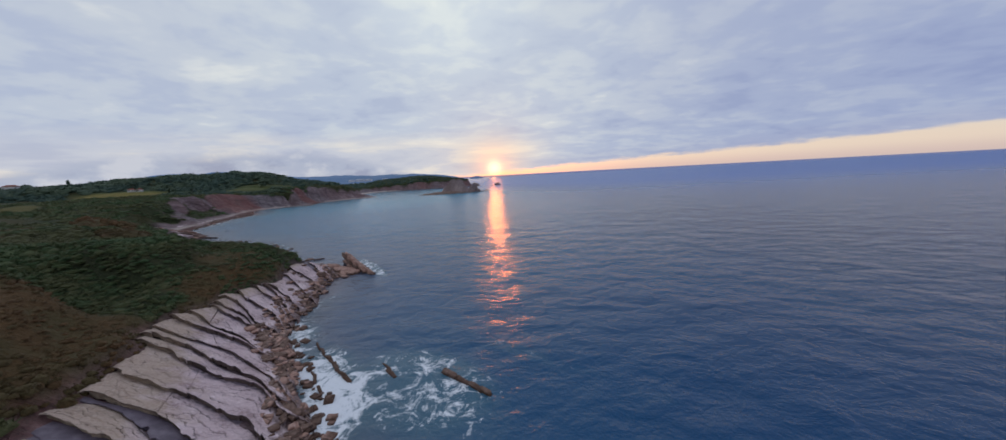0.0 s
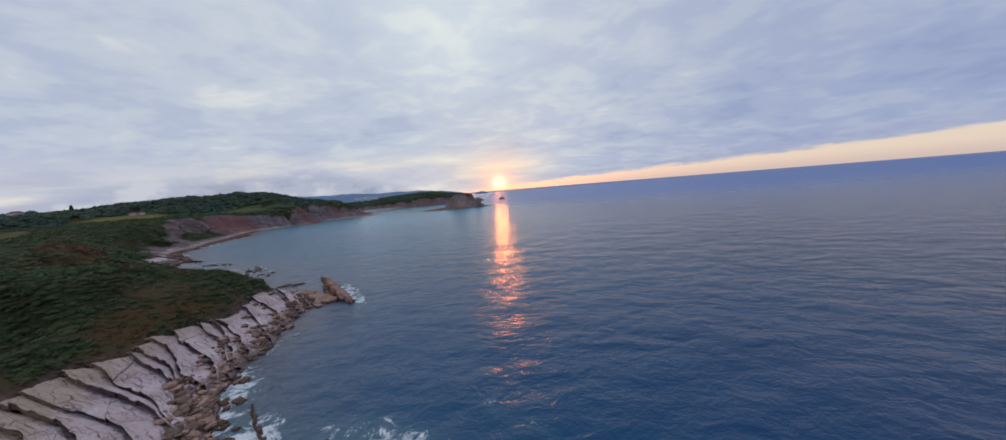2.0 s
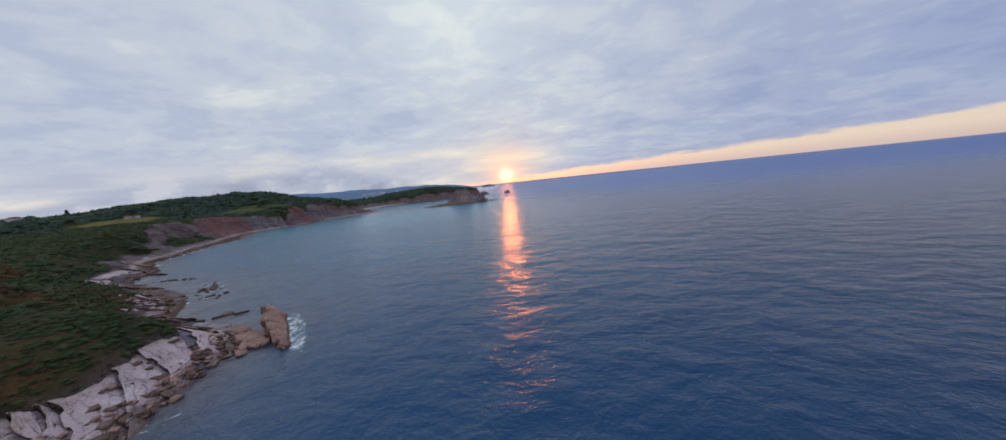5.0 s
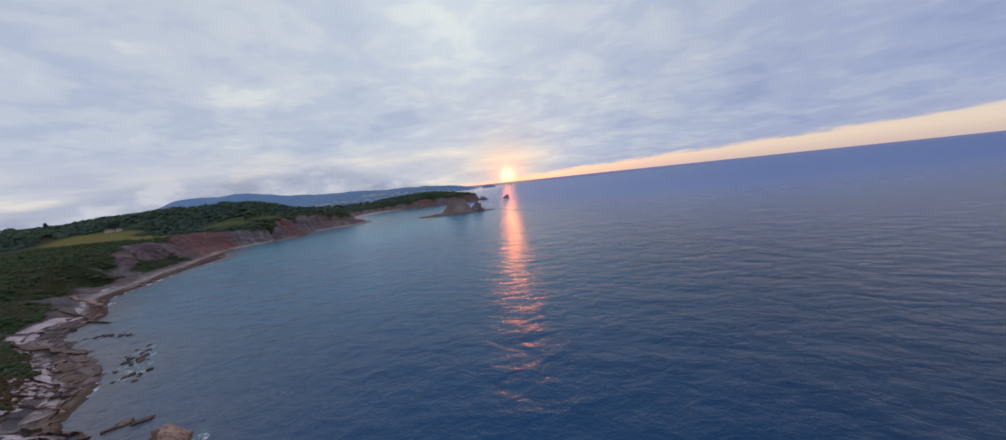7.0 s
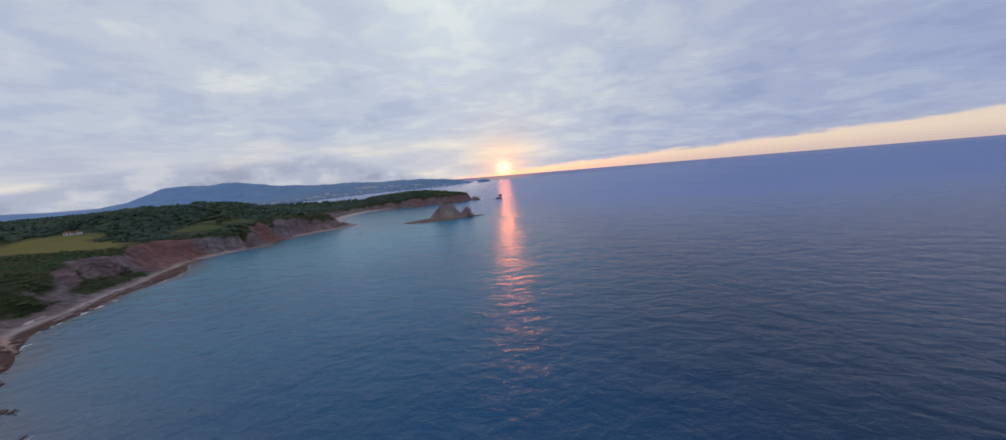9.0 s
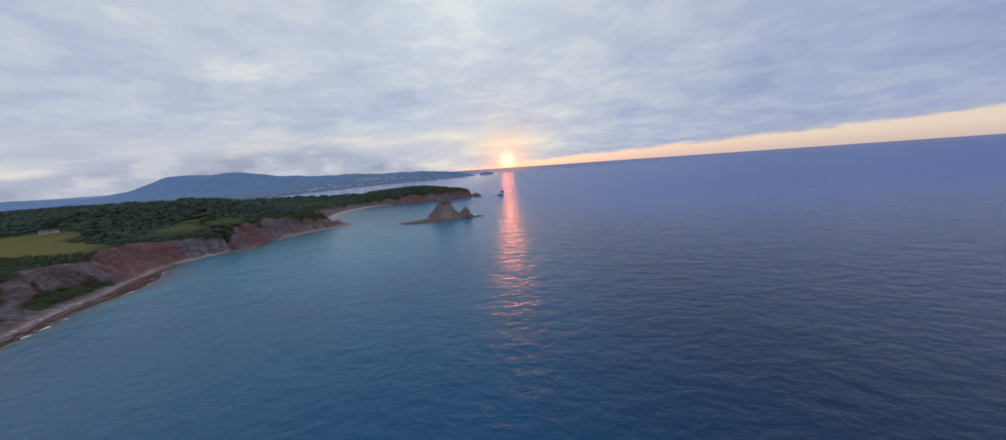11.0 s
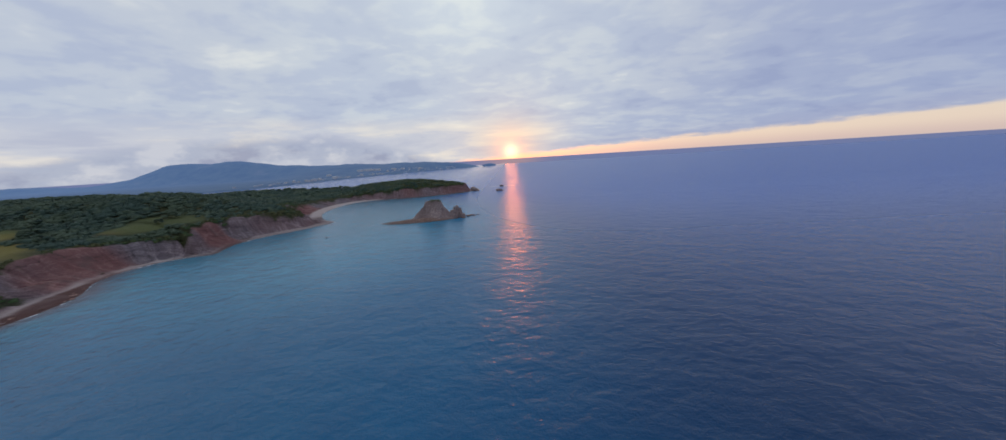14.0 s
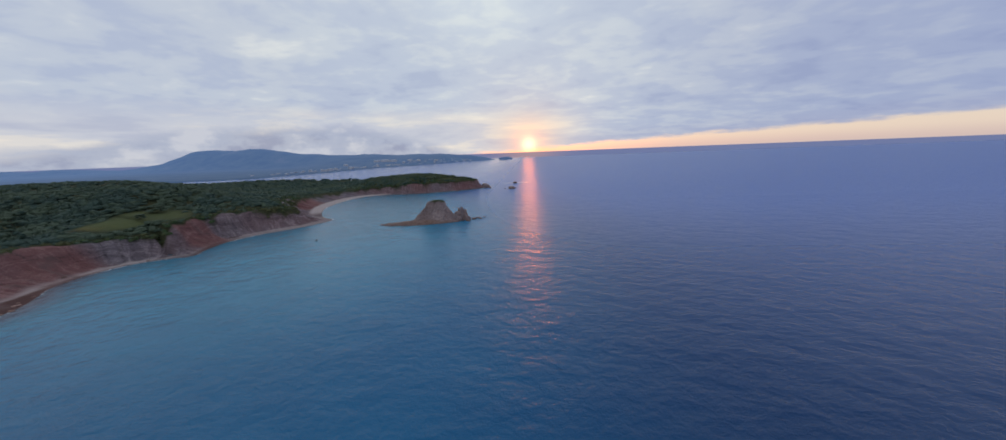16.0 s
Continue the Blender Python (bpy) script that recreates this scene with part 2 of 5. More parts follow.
def ground_height(x, y):
    """Height of the ground, and how bare it is of plants (0..1)."""
    d, (shelf, top, width, bare, along) = shore(x, y)
    d = d + 1.6 * fractal(x, y, 14, 3) * ease((d + 8) / 12)
    gully = fractal(x, y, 26, 11, 3)
    up = (d - shelf) / (width * (1 + 0.22 * gully))
    z = np.where(d < 0, np.maximum(d * 0.16, -6), 1.3 * np.clip(d / np.maximum(shelf, 1), 0, 1) ** 0.8)
    scarp = np.clip((top - 11) / 6, 0, 1)
    z = z + ((1 - 0.58 * scarp) * np.clip(up, 0, 1) + 0.58 * scarp * ease((up - 0.45) / 0.5)) * (top - 1.3) * (d > 0)
    z = z - 0.7 * (1 - scarp) * ease(d / 3) * (1 - ease((up - 0.6) / 0.3)) * (y < 108)
    inland = np.clip(d - shelf - width, 0, None)
    z = z + (land_height(x, y) - top) * (1 - np.exp(-inland / (13 + 32 * scarp)))
    rough = ease(up * 4) * (1 - 0.6 * ease(up - 0.9))
    z = z + rough * (0.35 + 0.65 * scarp) * (1.1 * gully + 0.7 * fractal(x, y, 7, 21, 3)) + 0.8 * fractal(x, y, 40, 31, 3) * ease(inland / 20) + 2.4 * fractal(x, y, 36, 33, 2) * ease((inland - 3) / 14) * (1 - ease((y - 130) / 40))
    # rain-cut gullies and spurs down the bare cliffs
    cut = np.abs(lattice(along + 3 * gully, 0.25 * d, 13, 71)) + 0.5 * np.abs(lattice(along, 0.4 * d, 5.5, 72))
    face = np.clip(1.25 - np.abs(up - 0.55) * 2, 0, 1) * (up > 0) * np.clip((top - 12) / 6, 0, 1)
    z = z + face * (4.6 - 8.5 * cut)
    # a deep cleft beside the red buttress
    z = z - 8.0 * blob(x, y, -283, 453, 20, 2.6, 155) * ease((z - 1) / 4)
    line = bare + (0.17 + 0.25 * scarp) * fractal(x, y, 15, 41)
    bare = 1 - ease((up - line) / 0.16)
    # scrub has taken the lower slope south of the red slip
    bare = bare * (1 - 0.95 * ((up > 0.12) & (up < 0.55)) * blob(x, y, -268, 318, 34, 30))
    # hollows and humps of the near heath
    humps = 3.2 * blob(x, y, -62, 40, 24, 7, -17) - 3.2 * blob(x, y, -74, 56, 24, 7, -20) + 2.4 * blob(x, y, -86, 76, 26, 7, -28) - 1.6 * blob(x, y, -88, 87, 24, 4, -25) + 2.4 * blob(x, y, -82, 97, 18, 7, -12) - 3.4 * blob(x, y, -128, 112, 36, 8, -32) + 3.0 * blob(x, y, -152, 130, 44, 8, -35)
    z = z + humps * ease((inland - 1) / 7)
    # turf and thicket lie as a bank on the near ledges
    z = z + (1 - bare) * ease(up * 3) * (1 - ease((y - 108) / 16)) * (1.7 + 1.1 * fractal(x, y, 17, 61, 2))
    return z, bare, d, up, along, cut


# ---- materials ----
def material(name, rough=0.9):
    made = bpy.data.materials.new(name)
    made.use_nodes = True
    tree = made.node_tree
    shader = tree.nodes["Principled BSDF"]
    shader.inputs["Roughness"].default_value = rough
    shader.inputs["Specular IOR Level"].default_value = 0.25
    return made, tree, shader


def place_of(tree):
    return wire(tree, "ShaderNodeNewGeometry").outputs["Position"]


def bump(tree, shader, height, distance, strength=1.0):
    node = wire(tree, "ShaderNodeBump", {"Height": height, "Distance": distance, "Strength": strength})
    tree.links.new(node.outputs[0], shader.inputs["Normal"])
    return node


def attribute(tree, name):
    node = tree.nodes.new("ShaderNodeAttribute")
    node.attribute_name = name
    return node.outputs["Fac"]


def ground_material():
    made, tree, shader = material("heath_and_cliff_rock", 0.95)
    at = place_of(tree)
    apart = wire(tree, "ShaderNodeSeparateXYZ", {0: at})
    big, mid, small = noise_of(tree, at, 0.03, 4), noise_of(tree, at, 0.16, 5), noise_of(tree, at, 1.4, 5, 0.65)
    grass = mix(tree, mid, (0.036, 0.050, 0.019), (0.105, 0.080, 0.032))
    grass = mix(tree, ramp(tree, big, [(0.40, 0.0), (0.62, 1.0)]), grass, (0.045, 0.058, 0.022))
    grass = mix(tree, ramp(tree, small, [(0.35, 0.55), (0.7, 0.0)]), grass, (0.018, 0.024, 0.010))
    dry = mix(tree, small, (0.072, 0.041, 0.017), (0.150, 0.086, 0.033))
    dry = mix(tree, ramp(tree, mid, [(0.42, 0.7), (0.62, 0.0)]), dry, (0.085, 0.072, 0.030))
    grass = mix(tree, attribute(tree, "rusty"), grass, dry)
    # beds of marl: grey, rust red and buff, seen as bands up the cliff
    warp = maths(tree, "MULTIPLY_ADD", mid, 3.0, maths(tree, "ADD", maths(tree, "MULTIPLY", apart.outputs[2], 0.55), maths(tree, "MULTIPLY", apart.outputs[0], 0.16)))
    beds = noise_of(tree, wire(tree, "ShaderNodeCombineXYZ", {0: warp, 1: maths(tree, "MULTIPLY", apart.outputs[1], 0.02)}).outputs[0], 1.3, 5, 0.6)
    # rills run down the face from top to foot
    rills = noise_of(tree, wire(tree, "ShaderNodeCombineXYZ", {0: maths(tree, "MULTIPLY", attribute(tree, "along"), 0.5), 1: maths(tree, "MULTIPLY", apart.outputs[2], 0.07), 2: mid}).outputs[0], 1.0, 6, 0.7, 0.3)
    beds = maths(tree, "ADD", maths(tree, "MULTIPLY", beds, 0.5), maths(tree, "MULTIPLY", rills, 0.5))
    grey = ramp(tree, beds, [(0.36, (0.075, 0.060, 0.066)), (0.48, (0.165, 0.135, 0.143)), (0.60, (0.31, 0.255, 0.255))])
    red = ramp(tree, beds, [(0.36, (0.105, 0.044, 0.041)), (0.49, (0.21, 0.092, 0.083)), (0.62, (0.33, 0.175, 0.155))])
    rock = mix(tree, attribute(tree, "rust"), grey, red)
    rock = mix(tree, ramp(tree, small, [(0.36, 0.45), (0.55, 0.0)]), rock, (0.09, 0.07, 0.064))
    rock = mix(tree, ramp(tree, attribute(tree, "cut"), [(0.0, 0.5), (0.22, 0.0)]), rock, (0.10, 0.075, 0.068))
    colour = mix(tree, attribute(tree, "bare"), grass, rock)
    sand = mix(tree, small, (0.38, 0.30, 0.265), (0.60, 0.50, 0.45))
    colour = mix(tree, attribute(tree, "beach"), colour, sand)
    colour = mix(tree, attribute(tree, "reef"), colour, mix(tree, small, (0.095, 0.040, 0.034), (0.215, 0.105, 0.088)))
    field = mix(tree, noise_of(tree, at, 0.25, 5), (0.155, 0.125, 0.030), (0.225, 0.185, 0.050))
    field = mix(tree, span(tree, maths(tree, "MULTIPLY_ADD", big, 60.0, apart.outputs[1]), 470.0, 500.0), field, mix(tree, mid, (0.062, 0.088, 0.030), (0.120, 0.125, 0.038)))
    colour = mix(tree, attribute(tree, "meadow"), colour, field)
    wet = ramp(tree, maths(tree, "MULTIPLY_ADD", mid, -1.4, apart.outputs[2]), [(0.02, 1.0), (0.5, 0.0)])
    colour = mix(tree, maths(tree, "MULTIPLY", wet, maths(tree, "MULTIPLY_ADD", attribute(tree, "beach"), -0.5, 0.55)), colour, (0.085, 0.046, 0.036))
    tree.links.new(colour, shader.inputs["Base Color"])
    bump(tree, shader, maths(tree, "ADD", small, maths(tree, "MULTIPLY", beds, 3.0)), 0.7)
    return made


def sea_material():
    made, tree, shader = material("sea_water", 0.28)
    at = place_of(tree)
    swell = wire(tree, "ShaderNodeMapping", {0: at, "Rotation": (0, 0, radians(28)), "Scale": (0.7, 1.0, 1.0)}).outputs[0]
    a, m, b, c = noise_of(tree, swell, 0.055, 3, 0.5), noise_of(tree, swell, 0.14, 2, 0.5, 0.3), noise_of(tree, swell, 0.36, 4, 0.58, 0.5), noise_of(tree, at, 1.3, 3, 0.55)
    shoal, wash = attribute(tree, "shoal"), attribute(tree, "wash")
    water = ramp(tree, shoal, [(0.0, (0.007, 0.061, 0.158)), (0.35, (0.007, 0.135, 0.240)), (0.72, (0.035, 0.275, 0.375)), (1.0, (0.085, 0.098, 0.125))])
    water = mix(tree, maths(tree, "MULTIPLY", a, 0.4), water, (0.005, 0.038, 0.105))
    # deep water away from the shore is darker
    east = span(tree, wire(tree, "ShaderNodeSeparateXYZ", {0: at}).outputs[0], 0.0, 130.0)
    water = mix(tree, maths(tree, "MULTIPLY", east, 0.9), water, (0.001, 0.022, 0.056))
    # rock and sand show through the shallows
    water = mix(tree, maths(tree, "MULTIPLY", attribute(tree, "stony"), 0.9), water, mix(tree, b, (0.085, 0.074, 0.092), (0.190, 0.155, 0.165)))
    # far water painted brighter blue, standing in for sky reflected at low angles
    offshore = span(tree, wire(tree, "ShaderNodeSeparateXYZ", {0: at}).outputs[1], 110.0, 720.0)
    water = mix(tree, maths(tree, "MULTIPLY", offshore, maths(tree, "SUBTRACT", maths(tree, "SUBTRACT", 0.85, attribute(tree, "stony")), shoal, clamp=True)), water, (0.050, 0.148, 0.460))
    wander = wire(tree, "ShaderNodeTexNoise", {"Vector": at, "Scale": 0.5, "Detail": 3.0}).outputs["Color"]
    web = wire(tree, "ShaderNodeTexVoronoi", {"Vector": vector_maths(tree, "ADD", at, wander).outputs[0], "Scale": 0.75})
    web.feature = "DISTANCE_TO_EDGE"
    cells = web.outputs[0]
    lace = ramp(tree, cells, [(0.0, 1.0), (0.06, 0.4), (0.16, 0.0)])
    torn = noise_of(tree, at, 0.30, 7, 0.72, 1.2)
    veins = ramp(tree, maths(tree, "ABSOLUTE", maths(tree, "SUBTRACT", noise_of(tree, at, 0.22, 5, 0.65, 0.9), 0.5)), [(0.0, 1.0), (0.05, 0.0)])
    cover = maths(tree, "ADD", maths(tree, "MULTIPLY_ADD", veins, 0.055, torn), maths(tree, "MULTIPLY_ADD", lace, 0.03, maths(tree, "MULTIPLY_ADD", wash, 0.42, -0.66)))
    foam = maths(tree, "MULTIPLY", span(tree, cover, 0.17, 0.33), span(tree, wash, 0.03, 0.25))
    aerated = mix(tree, span(tree, wash, 0.2, 1.0, 0.0, 0.6), water, (0.075, 0.17, 0.20))
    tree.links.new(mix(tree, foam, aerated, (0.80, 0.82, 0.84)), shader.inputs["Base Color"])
    # open water is more ruffled than the lee of the shore
    spot = wire(tree, "ShaderNodeSeparateXYZ", {0: at})
    ruffled = span(tree, spot.outputs[1], 60.0, 900.0, 0.20, span(tree, spot.outputs[0], -300.0, 150.0, 0.13, 0.36))
    tree.links.new(maths(tree, "MULTIPLY_ADD", foam, 0.5, ruffled), shader.inputs["Roughness"])
    shader.inputs["IOR"].default_value = 1.35
    shader.inputs["Specular Tint"].default_value = (0.62, 0.76, 1.0, 1)
    shader.inputs["Specular IOR Level"].default_value = 0.5
    height = maths(tree, "ADD", maths(tree, "MULTIPLY_ADD", m, 1.0, maths(tree, "MULTIPLY", a, 1.1)), maths(tree, "ADD", maths(tree, "MULTIPLY", b, 0.42), maths(tree, "MULTIPLY", c, 0.15)))
    ripple = bump(tree, shader, height, 1.0, 1.0)
    # glints on the smooth wave faces
    shader.inputs["Coat Weight"].default_value, shader.inputs["Coat Roughness"].default_value, shader.inputs["Coat IOR"].default_value = 0.05, 0.16, 1.33
    tree.links.new(maths(tree, "MULTIPLY", ruffled, 0.8), shader.inputs["Coat Roughness"])
    tree.links.new(ripple.outputs[0], shader.inputs["Coat Normal"])
    return made


def plain(name, low, high, scale, rough=0.85, relief=0.05):
    made, tree, shader = material(name, rough)
    at = place_of(tree)
    grain = noise_of(tree, at, scale, 5, 0.6)
    large = noise_of(tree, at, scale * 0.17, 3)
    colour = mix(tree, ramp(tree, grain, [(0.3, 0.0), (0.7, 1.0)]), low, high)
    colour = mix(tree, maths(tree, "MULTIPLY", large, 0.35), colour, tuple(0.6 * v for v in low))
    tree.links.new(colour, shader.inputs["Base Color"])
    bump(tree, shader, grain, relief)
    return made


GROUND, SEA = ground_material(), sea_material()


# ---- land and sea ----
def lines(*spans):
    """Grid lines: spans of start, end and spacing, end to end."""
    out = [np.arange(a, b, s) for a, b, s in spans]
    return np.concatenate(out + [[spans[-1][1]]])


def sheet(name, xs, ys, heights, keep, mat, fields):
    """A grid mesh with per-point numbers. heights: array [y, x]."""
    gx, gy = np.meshgrid(xs, ys)
    n, m = gx.shape
    index = np.arange(n * m).reshape(n, m)
    quads = np.stack([index[:-1, :-1], index[:-1, 1:], index[1:, 1:], index[1:, :-1]], -1)
    quads = quads[keep[:-1, :-1] | keep[1:, :-1] | keep[:-1, 1:] | keep[1:, 1:]].reshape(-1, 4)
    used = np.zeros(n * m, bool)
    used[quads.ravel()] = True
    number = np.cumsum(used) - 1
    mesh = bpy.data.meshes.new(name)
    points = np.stack([gx, gy, heights], -1).reshape(-1, 3)[used]
    mesh.from_pydata(points.tolist(), [], number[quads].tolist())
    mesh.shade_smooth()
    for key, value in fields.items():
        mesh.attributes.new(key, "FLOAT", "POINT").data.foreach_set("value", value.reshape(-1)[used].astype(np.float32))
    mesh.materials.append(mat)
    return new(name, mesh)


def blob(x, y, cx, cy, rx, ry, turn=0.0):
    """1 inside an oval patch, fading to 0 at its edge."""
    c, s = math.cos(radians(turn)), math.sin(radians(turn))
    u, v = (x - cx) * c + (y - cy) * s, (y - cy) * c - (x - cx) * s
    return 1 - ease((np.sqrt((u / rx) ** 2 + (v / ry) ** 2) - 0.75) / 0.5)


def rusty_at(x, y, d, edge):
    """1 where bracken and dry grass cover the near heath, 0 where green scrub does. edge: distance of the scrub's edge from the water."""
    rust = 0.6 * ease((4.5 + 5 * fractal(x, y, 11, 93) - (d - edge)) / 5) * (y < 125) + 0.9 * ease((fractal(x, y, 24, 95, 3) - 0.24) / 0.2) + 1.2 * blob(x, y, -60, 40, 30, 9, -17) + 0.8 * blob(x, y, -160, 132, 50, 9, -35)
    return np.clip(rust - blob(x, y, -80, 59, 28, 9, -22) - 1.2 * blob(x, y, -80, 97, 26, 11, -12) + 0.75 * fractal(x, y, 10, 92, 3), 0, 1) * (1 - ease((y - 170) / 50))


gx = lines((-1600, -700, 12), (-700, -340, 5), (-340, -200, 2.0), (-200, -120, 2.5), (-120, -90, 1.2), (-90, 30, 0.75), (30, 140, 6))
gy = lines((-420, -60, 8), (-60, 15, 2), (15, 125, 0.75), (125, 320, 2.2), (320, 640, 2.2), (640, 700, 2.8), (700, 1130, 4), (1130, 1560, 12))
X, Y = np.meshgrid(gx, gy)
Z, BARE, D, UP, ALONG, CUT = ground_height(X, Y)
ragged = 14 * fractal(X, Y, 30, 77)
RUSTY_GRASS = np.zeros(X.shape)
near = (Y < 230) & (X > -330)
RUSTY_GRASS[near] = rusty_at(X[near], Y[near], D[near], 18.0)
RUST = np.clip(0.9 * blob(X, Y, -70, 99, 9, 6, 20) + blob(X + ragged, Y, -315, 388, 52, 34) + 0.8 * blob(X, Y, -290, 487, 40, 18) + 0.9 * blob(X, Y, -315, 720, 40, 40) + 0.4 * blob(X, Y, -120, 930, 120, 80) + 0.12 + 0.5 * fractal(X, Y, 40, 51) + 0.3 * (Y < 108) * ease((UP - 0.55) / 0.2), 0, 1)
MEADOW = np.clip(blob(X + ragged, Y + 0.5 * ragged, -440, 402, 104, 27, 166) + blob(X + ragged, Y, -490, 446, 46, 26) + 0.5 * blob(X, Y, -330, 230, 34, 8, 140) + 0.75 * blob(X, Y + 0.6 * ragged, -347, 492, 34, 30) + 0.7 * blob(X, Y, -352, 464, 26, 14) + 0.7 * blob(X + ragged, Y, -300, 920, 46, 16) + 0.5 * blob(X + ragged, Y, -128, 945, 34, 9, 15), 0, 1)
REEF = ease((D + 2) / 2) * (1 - ease((UP + 0.16) / 0.07)) * ((Y > 190) & (Y < 480)) * np.clip(0.9 + 0.6 * fractal(X, Y, 9, 57), 0, 1)
BEACH = (1 - REEF) * ease((D + 2) / 3) * (1 - ease((UP + 0.05) / 0.15)) * np.clip(blob(X, Y, -300, 760, 60, 130) + 0.6 * blob(X, Y, -245, 560, 40, 70) + (0.8 + 0.6 * fractal(X, Y, 12, 53)) * blob(X, Y, -262, 340, 60, 150, 20), 0, 1)
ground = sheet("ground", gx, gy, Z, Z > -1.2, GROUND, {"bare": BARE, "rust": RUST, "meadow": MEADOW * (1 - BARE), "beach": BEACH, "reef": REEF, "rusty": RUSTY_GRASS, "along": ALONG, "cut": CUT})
tagged(ground, "heath covered coastal land ending in eroded marl cliffs", "ground", kind="structure")

sx = lines((-9000, -700, 400), (-700, -340, 20), (-340, -110, 4), (-110, 20, 1.0), (20, 120, 5), (120, 380, 52), (380, 460, 5), (460, 1000, 60), (1000, 9000, 500))
sy = lines((-3000, -100, 150), (-100, 15, 6), (15, 160, 1.0), (160, 1120, 5), (1120, 1600, 40), (1600, 5400, 200))
X, Y = np.meshgrid(sx, sy)
SD, _ = shore(X, Y)
def mist(x, y, cx, cy, rx, ry):
    return np.exp(-(((x - cx) / rx) ** 2) - ((y - cy) / ry) ** 2)


SHOAL = np.clip(np.exp(np.clip(SD, -900, 0) / 16) * (0.22 + 0.5 * ease((Y - 220) / 200)) + 0.80 * mist(X, Y, -235, 770, 140, 180) + 0.22 * mist(X, Y, -70, 640, 170, 200) + 0.66 * mist(X, Y, -170, 440, 270, 260) - 0.12 * mist(X, Y, -30, 60, 60, 60) + 0.14 * mist(X, Y, -12, 48, 40, 40), 0, 0.8)
WASH = np.clip(0.34 * blob(X, Y, -12, 41, 11, 8, -30) + 0.44 * blob(X, Y, -15, 39, 19, 12, -30) + 0.5 * blob(X, Y, 2.5, 48, 6, 2, -35) + 0.35 * blob(X, Y, 10, 42, 5, 1.5, -20) + 0.35 * blob(X, Y, 18.5, 35.5, 4, 1.5, -30) + 0.47 * blob(X, Y, -32, 47, 7, 20, 40) + 0.22 * blob(X, Y, 1, 55, 10, 3, -30) + 0.34 * blob(X, Y, -39, 68, 3.5, 14, 10) + 0.38 * blob(X, Y, -38, 92, 6, 5) + 0.86 * blob(X, Y, -43, 105.5, 2.4, 14, 37) + 0.62 * blob(X, Y, -102, 148, 5, 17, 42) + 0.55 * blob(X, Y, -139, 171.5, 12, 4, -5)
               + 0.22 * ease((SD + 9) / 9) * (Y < 80) + 0.22 * ease((SD + 5) / 5) + 0.8 * ease((SD + 3.5) / 2.5) * (Y > 130) * (Y < 420) * np.clip(0.75 + 1.5 * fractal(X, Y, 22, 89, 2), 0, 1) + 0.75 * ease((SD + 6) / 6) * (Y > 190) * np.clip(0.5 + 2.5 * fractal(X, Y, 26, 88, 2), 0, 1) + 1.0 * blob(X, Y, -9, 1060, 20, 10) + 1.0 * blob(X, Y, 27, 1068, 26, 12) + 0.9 * blob(X, Y, 416, 845, 14, 5), 0, 1.1)
STONY = np.clip(1.3 * np.exp(np.clip(SD, -900, 0) / (9 + 11 * np.exp(-(((Y - 150) / 40) ** 2)))), 0, 1) * (1 - ease((Y - 380) / 60))
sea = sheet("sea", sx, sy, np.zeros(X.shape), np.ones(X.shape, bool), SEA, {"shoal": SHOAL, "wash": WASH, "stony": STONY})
tagged(sea, "blue evening sea with small waves and shore foam", "water", kind="structure")


# ---- helpers for things ----
def mesh_of(name, points, faces, mat, smooth=True, fields=()):
    mesh = bpy.data.meshes.new(name)
    mesh.from_pydata(np.asarray(points).tolist(), [], faces if isinstance(faces, list) else faces.tolist())
    if smooth:
        mesh.shade_smooth()
    for key, value in dict(fields).items():
        mesh.attributes.new(key, "FLOAT", "POINT").data.foreach_set("value", np.asarray(value, np.float32))
    mesh.materials.append(mat)
    return mesh


def part(name, mesh, parent, label="", at=None):
    """Links a mesh as one object under a thing or a part."""
    ob = new(name, mesh)
    ob.parent = parent
    if at is not None:
        ob.matrix_basis = at
    return tagged(ob, label)


def thing(name, at, label, category, group="", mesh=None):
    ob = new(name, mesh)
    ob.matrix_basis = at
    return tagged(ob, label, category, group)


def box_shell(n):
    """Points on a cube of half-size 1, cut n times each way, and its quads."""
    seen, points, quads = {}, [], []

    def number(p):
        key = tuple(np.round(p, 5))
        if key not in seen:
            seen[key] = len(points)
            points.append(key)
        return seen[key]

    steps = np.linspace(-1, 1, n + 1)
    for axis in range(3):
        for sign in (-1, 1):
            for a, a2 in zip(steps[:-1], steps[1:]):
                for b, b2 in zip(steps[:-1], steps[1:]):
                    ring = []
                    for p, q in ((a, b), (a2, b), (a2, b2), (a, b2)):
                        c = [0, 0, 0]
                        c[axis], c[(axis + 1) % 3], c[(axis + 2) % 3] = sign, p, q
                        ring.append(number(c))
                    quads.append(ring if sign > 0 else ring[::-1])
    return np.array(points, float), quads


def rock(name, size, mat, seed, n=6, square=0.6, rough=0.18, beds=0.0):
    """A rounded, broken block of stone. square: 0 a ball, 1 a box. beds: depth of the notches between its layers."""
    p, quads = box_shell(n)
    ball = p / np.linalg.norm(p, axis=1, keepdims=True)
    p = square * p + (1 - square) * ball * 1.2
    shift = np.array([noise.noise_vector(Vector(q) * 1.1 + Vector((seed * 7.1, seed * 3.3, 0))) for q in p])
    fine = np.array([noise.noise_vector(Vector(q) * 3.4 + Vector((seed, 0, seed * 5.7))) for q in p])
    p = p + rough * shift + 0.45 * rough * fine
    p = p * np.array(size) / 2
    if beds:
        layer = np.sin(p[:, 2] / size[2] * 30 + seed)
        p[:, :2] *= 1 - beds * np.clip(layer, 0, 1)[:, None]
    return mesh_of(name, p, quads, mat)


